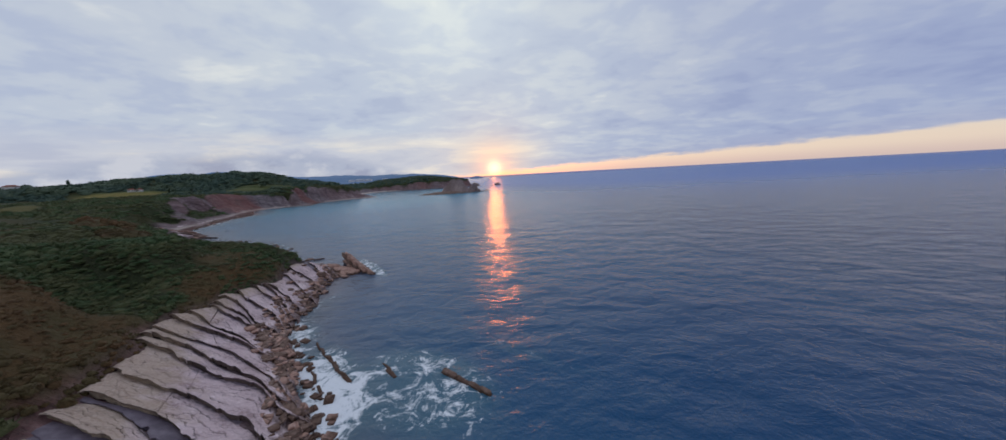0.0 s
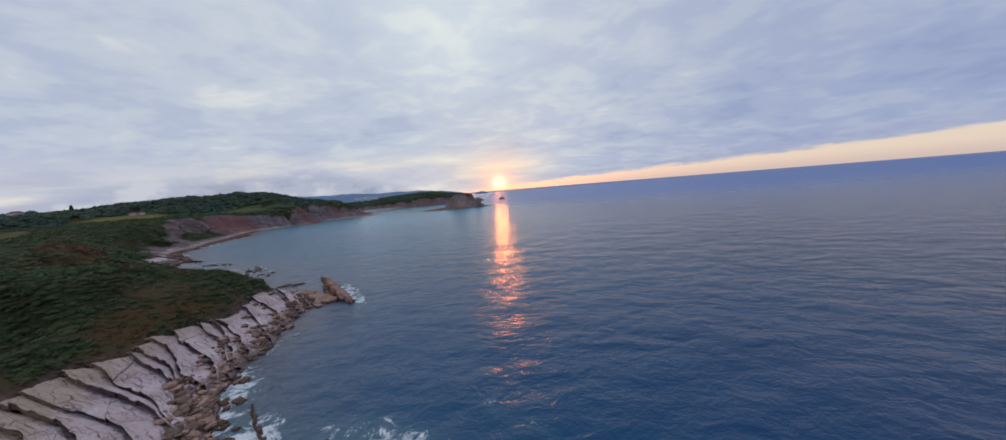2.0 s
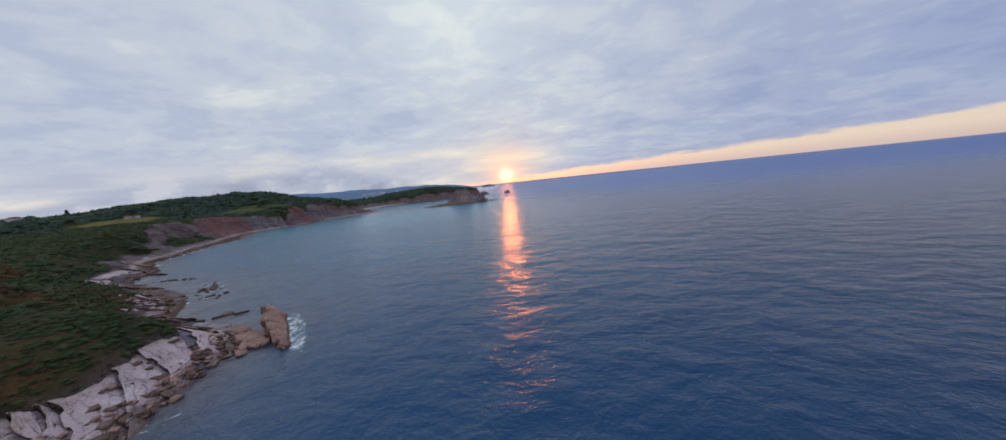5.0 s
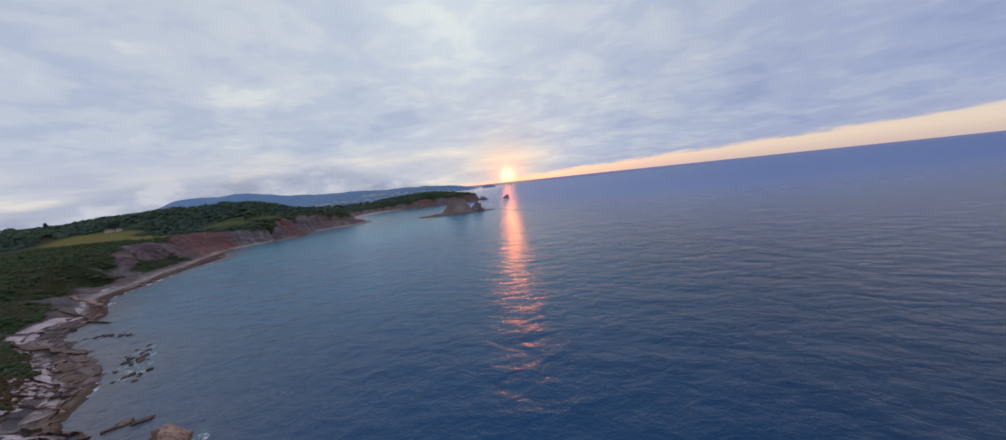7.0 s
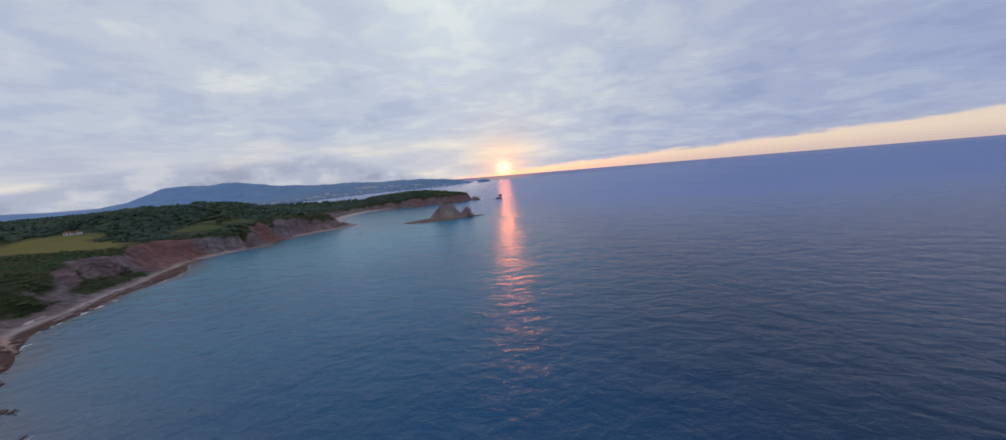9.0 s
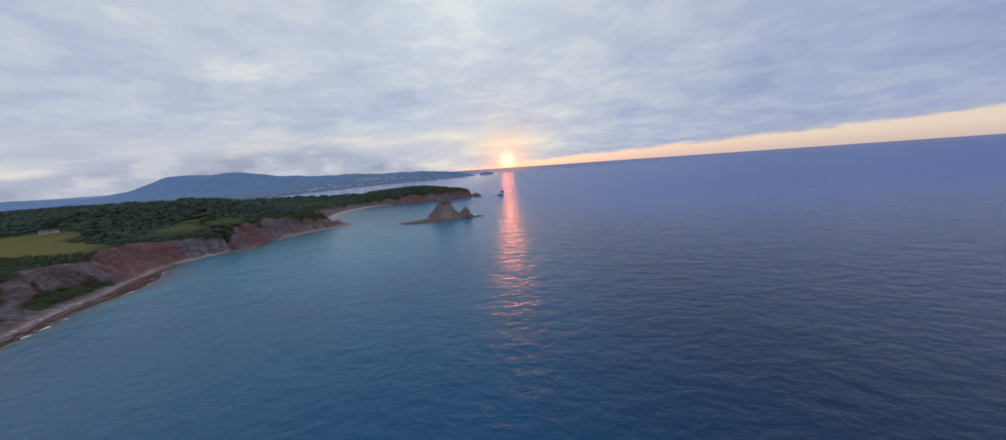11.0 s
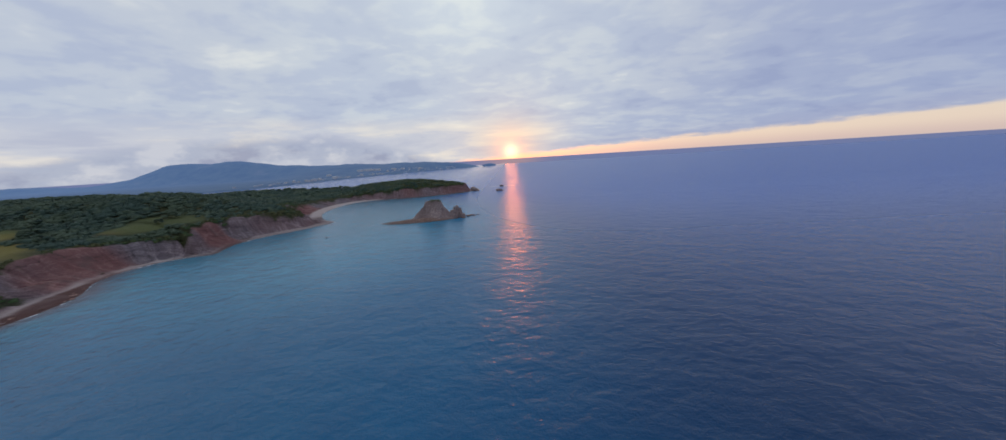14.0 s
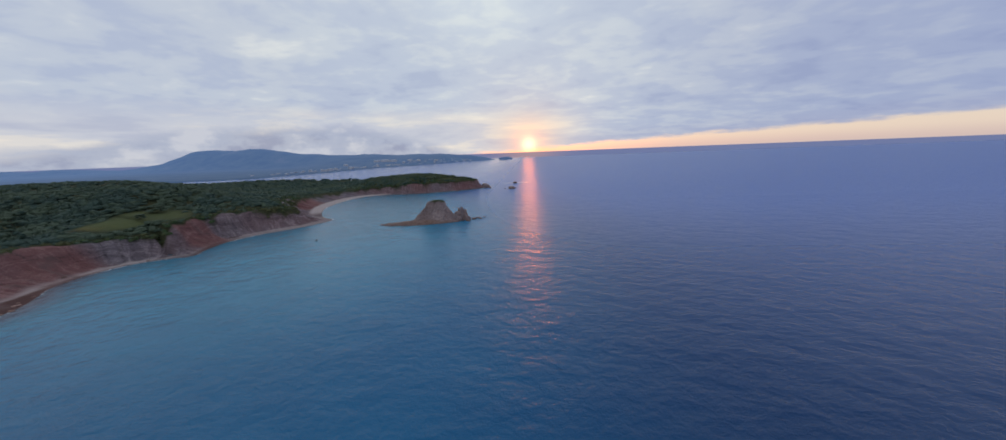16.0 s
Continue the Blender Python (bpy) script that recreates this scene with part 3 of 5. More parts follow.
def stone_material(name, dark, mid, pale, scale=0.7, stain=(0.10, 0.055, 0.036)):
    made, tree, shader = material(name, 0.85)
    at = place_of(tree)
    large, grain = noise_of(tree, at, 0.22 * scale, 4), noise_of(tree, at, 2.2 * scale, 6, 0.65)
    colour = ramp(tree, maths(tree, "ADD", maths(tree, "MULTIPLY", grain, 0.6), maths(tree, "MULTIPLY", large, 0.4)), [(0.34, dark), (0.48, mid), (0.62, pale)])
    vary = wire(tree, "ShaderNodeObjectInfo").outputs["Random"]
    colour = mix(tree, maths(tree, "MULTIPLY", vary, 0.35), colour, stain)
    blot = noise_of(tree, at, 0.9 * scale, 5, 0.7, 0.6)
    colour = mix(tree, ramp(tree, blot, [(0.54, 0.0), (0.66, 0.75)]), colour, stain)
    cracks = wire(tree, "ShaderNodeTexVoronoi", {"Vector": vector_maths(tree, "ADD", at, wire(tree, "ShaderNodeTexNoise", {"Vector": at, "Scale": 0.8}).outputs["Color"]).outputs[0], "Scale": 0.30 * scale})
    cracks.feature = "DISTANCE_TO_EDGE"
    gap = ramp(tree, cracks.outputs[0], [(0.0, 1.0), (0.016, 0.0)])
    colour = mix(tree, maths(tree, "MULTIPLY", gap, 0.5), colour, (0.08, 0.062, 0.058))
    tide = ramp(tree, maths(tree, "MULTIPLY_ADD", large, 0.8, wire(tree, "ShaderNodeSeparateXYZ", {0: at}).outputs[2]), [(0.55, 0.8), (1.0, 0.0)])
    colour = mix(tree, tide, colour, tuple(0.8 * v for v in stain))
    tree.links.new(colour, shader.inputs["Base Color"])
    bump(tree, shader, maths(tree, "SUBTRACT", grain, gap), 0.12)
    return made


PALE = stone_material("pale_limestone", (0.31, 0.255, 0.25), (0.42, 0.36, 0.36), (0.50, 0.435, 0.43), 0.8, (0.30, 0.205, 0.14))
BROWN = stone_material("brown_wet_limestone", (0.095, 0.058, 0.044), (0.20, 0.125, 0.095), (0.31, 0.215, 0.175), 1.2)
CLIFF = stone_material("weathered_marl", (0.13, 0.095, 0.09), (0.24, 0.185, 0.175), (0.38, 0.30, 0.275), 0.22, (0.20, 0.115, 0.088))


def bed_material():
    """Pale limestone tops, with dark soft marl beside the next bed; broken edges painted dark for marl and overhang
    shade.
    """
    made, tree, shader = material("bedded_limestone", 0.85)
    at = place_of(tree)
    large, grain = noise_of(tree, at, 0.25, 4), noise_of(tree, at, 2.6, 6, 0.65)
    top = ramp(tree, maths(tree, "ADD", maths(tree, "MULTIPLY", grain, 0.45), maths(tree, "MULTIPLY", large, 0.55)), [(0.36, (0.37, 0.262, 0.262)), (0.5, (0.60, 0.460, 0.462)), (0.64, (0.74, 0.600, 0.595))])
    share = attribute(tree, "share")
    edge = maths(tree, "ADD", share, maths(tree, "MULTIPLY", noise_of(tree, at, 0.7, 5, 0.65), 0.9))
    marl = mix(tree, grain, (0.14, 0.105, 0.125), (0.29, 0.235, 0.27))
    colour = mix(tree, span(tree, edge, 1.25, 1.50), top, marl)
    # partings between thin layers, along the strike
    layer = maths(tree, "FRACT", maths(tree, "MULTIPLY_ADD", share, 3.5, maths(tree, "MULTIPLY", noise_of(tree, at, 0.28, 6, 0.66), 3.0)))
    parting = maths(tree, "MULTIPLY", ramp(tree, layer, [(0.0, 1.0), (0.10, 0.35), (0.22, 0.0)]), span(tree, noise_of(tree, at, 0.35, 4, 0.6), 0.40, 0.60))
    colour = mix(tree, maths(tree, "MULTIPLY", parting, 0.85), colour, (0.10, 0.072, 0.076))
    # broken edges: dark marl, with the overhang's shade painted into the colour
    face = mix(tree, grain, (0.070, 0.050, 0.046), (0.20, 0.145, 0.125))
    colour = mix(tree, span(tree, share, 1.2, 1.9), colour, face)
    # buff, broken stone up by the turf
    upper_edge = maths(tree, "MULTIPLY_ADD", noise_of(tree, at, 0.33, 4, 0.6, 0.5), 5.0, wire(tree, "ShaderNodeSeparateXYZ", {0: at}).outputs[2])
    high_up = span(tree, upper_edge, 6.6, 9.0)
    colour = mix(tree, maths(tree, "MULTIPLY", high_up, 0.75), colour, mix(tree, grain, (0.30, 0.205, 0.135), (0.56, 0.440, 0.320)))
    jointed = wire(tree, "ShaderNodeMapping", {0: vector_maths(tree, "ADD", at, wire(tree, "ShaderNodeTexNoise", {"Vector": at, "Scale": 0.6, "Detail": 4.0}).outputs["Color"]).outputs[0], "Rotation": (0, 0, radians(35)), "Scale": (0.5, 1.25, 1.0)}).outputs[0]
    cracks = wire(tree, "ShaderNodeTexVoronoi", {"Vector": jointed, "Scale": 0.62})
    cracks.feature = "DISTANCE_TO_EDGE"
    gap = maths(tree, "MULTIPLY", ramp(tree, cracks.outputs[0], [(0.0, 1.0), (0.024, 0.0)]), maths(tree, "MAXIMUM", maths(tree, "MULTIPLY", high_up, 0.4), span(tree, noise_of(tree, at, 0.24, 4), 0.48, 0.60)))
    colour = mix(tree, maths(tree, "MULTIPLY", gap, 0.7), colour, (0.07, 0.052, 0.048))
    level = maths(tree, "MULTIPLY_ADD", large, 1.2, wire(tree, "ShaderNodeSeparateXYZ", {0: at}).outputs[2])
    colour = mix(tree, ramp(tree, level, [(0.9, 0.9), (1.0, 0.0)]), colour, (0.15, 0.088, 0.066))
    seaward = maths(tree, "MULTIPLY_ADD", noise_of(tree, at, 0.5, 5, 0.65), 3.4, maths(tree, "SUBTRACT", wire(tree, "ShaderNodeSeparateXYZ", {0: at}).outputs[2], 1.7))
    colour = mix(tree, span(tree, seaward, 0.9, 1.9, 0.85, 0.0), colour, mix(tree, grain, (0.10, 0.068, 0.062), (0.24, 0.165, 0.15)))
    tree.links.new(colour, shader.inputs["Base Color"])
    bump(tree, shader, maths(tree, "SUBTRACT", grain, maths(tree, "ADD", gap, parting)), 0.14)
    return made


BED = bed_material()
MARL = plain("wet_purple_marl", (0.115, 0.090, 0.112), (0.215, 0.175, 0.205), 0.9, 0.55, 0.08)


def leaf_material(name, dark, mid, dry, patch):
    made, tree, shader = material(name, 0.8)
    at = place_of(tree)
    each = wire(tree, "ShaderNodeNewGeometry").outputs["Random Per Island"]
    drift = noise_of(tree, at, patch, 4, 0.6)
    grain = noise_of(tree, at, 3.0, 4, 0.7)
    colour = mix(tree, each, dark, mid)
    colour = mix(tree, ramp(tree, maths(tree, "MULTIPLY_ADD", each, 0.16, drift), [(0.48, 0.0), (0.66, 1.0)]), colour, dry)
    colour = mix(tree, ramp(tree, grain, [(0.35, 0.3 if patch > 0.03 else 0.1), (0.6, 0.0)]), colour, tuple(0.45 * v for v in dark))
    tree.links.new(colour, shader.inputs["Base Color"])
    bump(tree, shader, grain, 0.3)
    return made


HEATH = leaf_material("heath_leaves", (0.044, 0.078, 0.028), (0.074, 0.120, 0.043), (0.098, 0.098, 0.038), 0.040)
BRACKEN = leaf_material("bracken_leaves", (0.118, 0.063, 0.026), (0.165, 0.090, 0.036), (0.098, 0.072, 0.028), 0.07)
# oak green with a bluish tint that imitates haze over the distant hill
WOOD = leaf_material("oak_leaves", (0.043, 0.074, 0.055), (0.051, 0.084, 0.060), (0.074, 0.103, 0.060), 0.02)
BARK = plain("grey_bark", (0.07, 0.055, 0.042), (0.13, 0.105, 0.085), 4.0)


def ico(level):
    bm = bmesh.new()
    bmesh.ops.create_icosphere(bm, subdivisions=level, radius=1.0)
    p = np.array([v.co[:] for v in bm.verts])
    f = np.array([[v.index for v in face.verts] for face in bm.faces])
    bm.free()
    return p, f


def clump(rng, lumps, level, spread, leaves, leaf):
    """Points and triangles of one bush or crown about 2 units wide: uneven lumps with leaf sprays standing out of them."""
    points, faces, count = [], [], 0
    p0, f0 = ico(level)
    for k in range(lumps):
        r = rng.uniform(0.45, 0.75) if lumps > 1 else 0.95
        centre = rng.normal(0, spread, 3) * (1, 1, 0.6) if lumps > 1 else np.zeros(3)
        centre[2] = abs(centre[2]) * 0.8 + 0.35
        bump_by = 1 + 0.22 * rng.normal(0, 1, len(p0)).clip(-1.4, 1.4)
        q = p0 * bump_by[:, None] * r * (1, 1, 0.8) + centre
        points.append(q)
        faces.append(f0 + count)
        count += len(q)
        way = rng.normal(0, 1, (leaves, 3))
        way[:, 2] = np.abs(way[:, 2])
        way /= np.linalg.norm(way, axis=1, keepdims=True)
        base = way * r * rng.uniform(0.85, 1.15, (leaves, 1)) * (1, 1, 0.8) + centre
        a, b = rng.normal(0, leaf, (leaves, 3)), rng.normal(0, leaf, (leaves, 3))
        points.append(np.stack([base, base + a, base + b], 1).reshape(-1, 3))
        faces.append(np.arange(3 * leaves).reshape(-1, 3) + count)
        count += 3 * leaves
    return np.vstack(points), np.vstack(faces)


def scatter(name, kinds, places, mat, label, category):
    """One mesh of many clumps. places: x, y, z, width, height, turn and kind for each."""
    points, faces, count = [], [], 0
    for x, y, z, w, h, turn, kind in places:
        p, f = kinds[int(kind)]
        c, s = math.cos(turn), math.sin(turn)
        q = np.stack([(p[:, 0] * c - p[:, 1] * s) * w / 2 + x, (p[:, 0] * s + p[:, 1] * c) * w / 2 + y, p[:, 2] * h / 1.5 + z], 1)
        points.append(q)
        faces.append(f + count)
        count += len(q)
    points, faces = np.vstack(points).astype(np.float32), np.vstack(faces).astype(np.int32)
    mesh = bpy.data.meshes.new(name)
    mesh.vertices.add(len(points))
    mesh.vertices.foreach_set("co", points.ravel())
    mesh.loops.add(faces.size)
    mesh.loops.foreach_set("vertex_index", faces.ravel())
    mesh.polygons.add(len(faces))
    mesh.polygons.foreach_set("loop_start", np.arange(0, faces.size, 3, dtype=np.int32))
    mesh.update(calc_edges=True)
    mesh.shade_smooth()
    mesh.materials.append(mat)
    return tagged(new(name, mesh), label, category, kind="stuff")


rng = np.random.default_rng(5)

# ---- plants ----
def upper(clumped):
    """A clump without the faces that lie on the ground."""
    p, f = clumped
    return p, f[p[f][:, :, 2].mean(1) > 0.12]


BUSHES = [upper(clump(rng, 1, 1, 0.45, 34, 0.25)) for _ in range(8)]
CROWNS = [upper(clump(rng, 2, 1, 0.40, 9, 0.18)) for _ in range(8)]


def meadow_at(x, y):
    return np.clip(blob(x, y, -440, 402, 106, 29, 166) + blob(x, y, -490, 446, 48, 28) + blob(x, y, -330, 230, 34, 8, 140) + blob(x, y, -347, 492, 33, 30) + blob(x, y, -352, 462, 28, 18), 0, 1)


def spread(n, x0, x1, y0, y1):
    x, y = rng.uniform(x0, x1, n), rng.uniform(y0, y1, n)
    return (x, y, *ground_height(x, y)[:4])


def heath_places(rusty):
    out = []
    x, y, z, bare, d, up = spread(52000, -190, -25, -20, 190)
    ok = (bare < 0.93) & (z > 2.3) & (rng.uniform(size=len(x)) < np.clip(1.1 - (-55 - x) / 110, 0.15, 1))
    tall = np.clip(1.0 + 1.1 * fractal(x, y, 15, 91), 0.35, 2.2)
    d, (shelf, _, width, share, _) = shore(x, y)
    fringe = (rusty_at(x, y, d, shelf + width * share) > 0.5) | (bare > 0.6)
    for k in np.flatnonzero(ok):
        w = rng.uniform(0.8, 2.1) * np.clip((-20 - x[k]) / 50, 0.9, 2.0) * (0.8 + 0.25 * tall[k]) * (0.6 if fringe[k] else 1.0)
        (rusty if fringe[k] else out).append((x[k], y[k], z[k] - 0.15, w, w * rng.uniform(0.24, 0.42) * tall[k], rng.uniform(0, 6.3), rng.integers(8)))
    x, y, z, bare, d, up = spread(12500, -430, -150, 150, 720)
    ok = (bare < 0.5) & (z > 3) & (meadow_at(x, y) < 0.2) & (up < np.where(y < 400, 4.5, 1.25))
    for k in np.flatnonzero(ok):
        w = rng.uniform(2.2, 5.2)
        out.append((x[k], y[k], z[k] - 0.3, w, w * rng.uniform(0.4, 0.75) * (0.55 if y[k] < 330 else 1.0), rng.uniform(0, 6.3), rng.integers(8)))
    x, y, z, bare, d, up = spread(5200, -330, -55, 850, 1080)
    ok = (bare < 0.4) & (z > 6) & (blob(x, y, -135, 950, 42, 10, 25) < 0.3)
    for k in np.flatnonzero(ok):
        w = rng.uniform(3.0, 6.5)
        out.append((x[k], y[k], z[k] - 0.3, w, w * rng.uniform(0.4, 0.7), rng.uniform(0, 6.3), rng.integers(8)))
    return out


def wood_places():
    out = []
    x, y, z, bare, d, up = spread(13000, -760, -225, 400, 1010)
    clear = meadow_at(x, y)
    ok = (bare < 0.35) & (clear < 0.12) & (up > 0.95)
    swell = 1.05 + 0.7 * fractal(x, y, 55, 17, 2)
    for k in np.flatnonzero(ok):
        w = rng.uniform(9, 16) * (0.45 if up[k] < 1.5 else 1.0)
        tall = min(w, 12) * rng.uniform(0.5, 0.62) * swell[k]
        out.append((x[k], y[k], z[k] - 0.35 * tall, w, tall, rng.uniform(0, 6.3), rng.integers(8)))
    x, y, z, bare, d, up = spread(3600, -1500, -420, 180, 1150)
    ok = (bare < 0.3) & (meadow_at(x, y) < 0.1) & (fractal(x, y, 90, 15, 2) + (y > 480) * 0.5 > -0.1)
    for k in np.flatnonzero(ok):
        w = rng.uniform(9, 15)
        out.append((x[k], y[k], z[k] - 1.2, w, w * rng.uniform(0.5, 0.7), rng.uniform(0, 6.3), rng.integers(8)))
    x, y, z, bare, d, up = spread(420, -360, -85, 880, 1010)
    ok = (bare < 0.3) & (up > 1.1) & (blob(x, y, -300, 920, 48, 18) + blob(x, y, -128, 945, 36, 11, 15) < 0.4)
    for k in np.flatnonzero(ok):
        w = rng.uniform(6, 10)
        out.append((x[k], y[k], z[k] - 0.4, w, w * rng.uniform(0.5, 0.8), rng.uniform(0, 6.3), rng.integers(8)))
    return out


RUSTY = []
scatter("heath_scrub", BUSHES, heath_places(RUSTY), HEATH, "dense low heath scrub, green with rusty bracken patches", "scrub")
scatter("bracken", BUSHES, RUSTY, BRACKEN, "low rust brown bracken and dry grass along the cliff edge", "bracken")
scatter("woodland", CROWNS, wood_places(), WOOD, "dense dark green coastal oak wood on the hill", "woods")


def height_at(x, y):
    return float(ground_height(np.array([x]), np.array([y]))[0][0])


def tree(x, y, tall, wide, slim, label, group=""):
    """A tree of its own: tapered trunk with limbs, and a crown of uneven clumps."""
    z = height_at(x, y)
    root = thing("tree", pose(x, y, z - 0.2), label, "tree", group)
    p, f = [], []
    rings = [(0, 0.035), (0.3, 0.026), (0.6, 0.018), (0.95, 0.006)]
    for h, r in rings:
        for k in range(7):
            a = k * math.tau / 7
            p.append((r * tall * math.cos(a) + 0.02 * tall * h, r * tall * math.sin(a), h * tall))
    for ring in range(3):
        f += [[ring * 7 + k, ring * 7 + (k + 1) % 7, ring * 7 + 7 + (k + 1) % 7, ring * 7 + 7 + k] for k in range(7)]
    for limb in range(5):
        a, h = limb * 2.4, tall * (0.4 + 0.1 * limb)
        n, reach = len(p), wide * 0.33
        p += [(0.03 * tall * math.cos(a + s), 0.03 * tall * math.sin(a + s), h) for s in (-0.5, 0.5)] + [(0, 0, h + 0.03 * tall), (reach * math.cos(a), reach * math.sin(a), h + 0.16 * tall)]
        f += [[n, n + 1, n + 3], [n + 1, n + 2, n + 3], [n + 2, n, n + 3]]
    part("trunk", mesh_of("trunk", p, f, BARK), root)
    points, faces, count = [], [], 0
    for k in range(9):
        h = rng.uniform(0.3, 0.95)
        reach = wide / 2 * (slim * (1.05 - h) + (1 - slim) * math.sin(math.pi * (0.15 + 0.75 * h))) * 0.75
        a = k * 2.399
        q, g = clump(rng, 1, 1, 0.3, 40, 0.16)
        q = q * (wide * 0.27, wide * 0.27, tall * 0.17) + (reach * math.cos(a), reach * math.sin(a), h * tall - 0.1 * tall)
        points.append(q)
        faces.append(g + count)
        count += len(q)
    part("crown", mesh_of("crown", np.vstack(points), np.vstack(faces), WOOD), root)
    return root


tree(-352, 506, 8, 15, 0.1, "broad dark green bush standing alone in a clearing")
tree(-338, 480, 5, 8, 0.1, "small rounded bush at the edge of a clearing")
for k, (x, y, tall) in enumerate([(-587, 460, 13), (-594, 466, 10), (-582, 468, 8)]):
    tree(x, y, tall, 5, 0.8, "tall dark conifer on the skyline ridge", "conifers on the ridge")
for x, y, tall in [(-470, 478, 11), (-440, 450, 10), (-425, 438, 9), (-375, 422, 8), (-395, 430, 9), (-522, 478, 12), (-452, 462, 10)]:
    tree(x, y, tall, tall * 0.95, 0.2, "leafy dark green tree beside a meadow", "trees round the meadow")


POINT = stone_material("pink_brown_limestone", (0.26, 0.135, 0.100), (0.46, 0.275, 0.212), (0.58, 0.395, 0.320), 0.7)
STONES = [rock("boulder", (1, 1, 0.42), BROWN if k < 4 else POINT, 60 + k, 3, 0.96, 0.24) for k in range(7)]


REEFS = [rock("reef_rock", (1, 1, 0.7), BROWN, 80 + k, 4, 0.45, 0.34) for k in range(5)]


# ---- rock shelf: tilted beds broken into slabs ----
def bed_line(start, length):
    """Points along the outcrop of a bed that climbs inland from the water and bends round to the west."""
    t = np.linspace(-4, length, 80)
    turn = np.radians(137 + np.clip(t, 0, 22) * 1.55)
    step = np.diff(t, prepend=t[0])
    x, y = np.cumsum(step * np.cos(turn)), np.cumsum(step * np.sin(turn))
    zero = np.searchsorted(t, 0)
    return np.stack([start[0] + x - x[zero], start[1] + y - y[zero]], 1)


def shelf_base(x, y):
    d, (shelf, top, width, _, _) = shore(x, y)
    return 0.15 + (top - 0.2) * np.clip(d / (shelf + width), -0.1, 1.2)


def jagged(count, low, high, depth, made):
    """A broken edge: offsets that hold for a few points and then step."""
    out = []
    while len(out) < count:
        out += [made.uniform(-depth, depth)] * made.randint(low, high)
    return np.array(out[:count])


def bed_mesh(near, far, height, thick, seed, steps=9, ragged=0.45):
    """One length of a bed: a worn top between two lines, and its broken edge standing over the next bed down.
    height: z from x, y and the share of the way across."""
    made = random.Random(seed)
    n = len(near)
    bite = jagged(n, 1, 5, 0.7 * ragged, made) + np.array([1.5 * ragged * noise.noise((near[k][0] * 0.33, near[k][1] * 0.33, seed * 1.7)) for k in range(n)])
    width = np.linalg.norm(far - near, axis=1, keepdims=True) + 1e-6
    out = (near - far) / width
    shares = np.r_[0.0, 0.05, np.linspace(0.14, 1.06, steps - 2)]
    flat = np.array([near * (1 - w) + far * w + out * (bite * (1 - w) ** 3)[:, None] for w in shares])
    z = height(flat[..., 0], flat[..., 1], shares[:, None] * np.ones((1, n))) + 0.06 * fractal(flat[..., 0], flat[..., 1], 1.3, seed % 50, 3)
    z[0] -= 0.07
    rows = list(np.concatenate([flat, z[..., None]], -1))
    lip = rows[0] + np.c_[-out * 0.28, np.full(n, -0.35 * thick)]
    foot = rows[0] + np.c_[-out * 0.22 + 0.1 * np.array([[made.uniform(-1, 1), made.uniform(-1, 1)] for _ in range(n)]), np.full(n, -thick)]
    grid = np.array([foot, lip] + rows)
    m = len(grid)
    index = np.arange(m * n).reshape(m, n)
    faces = [[index[a, k], index[a, k + 1], index[a + 1, k + 1], index[a + 1, k]] for a in range(m - 1) for k in range(n - 1)]
    for k, flip in ((0, False), (n - 1, True)):
        ends = [index[a, k] for a in range(2, m)]
        base = m * n + (len(ends) if flip else 0)
        faces += [[ends[a], ends[a + 1], base + a + 1, base + a][:: -1 if flip else 1] for a in range(len(ends) - 1)]
    points = np.vstack([grid.reshape(-1, 3), grid[2:, 0] - (0, 0, thick), grid[2:, n - 1] - (0, 0, thick)])
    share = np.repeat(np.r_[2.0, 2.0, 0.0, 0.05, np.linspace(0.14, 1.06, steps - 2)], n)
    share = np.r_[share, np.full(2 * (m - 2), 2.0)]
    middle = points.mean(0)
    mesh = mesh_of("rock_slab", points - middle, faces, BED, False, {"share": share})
    return mesh, middle


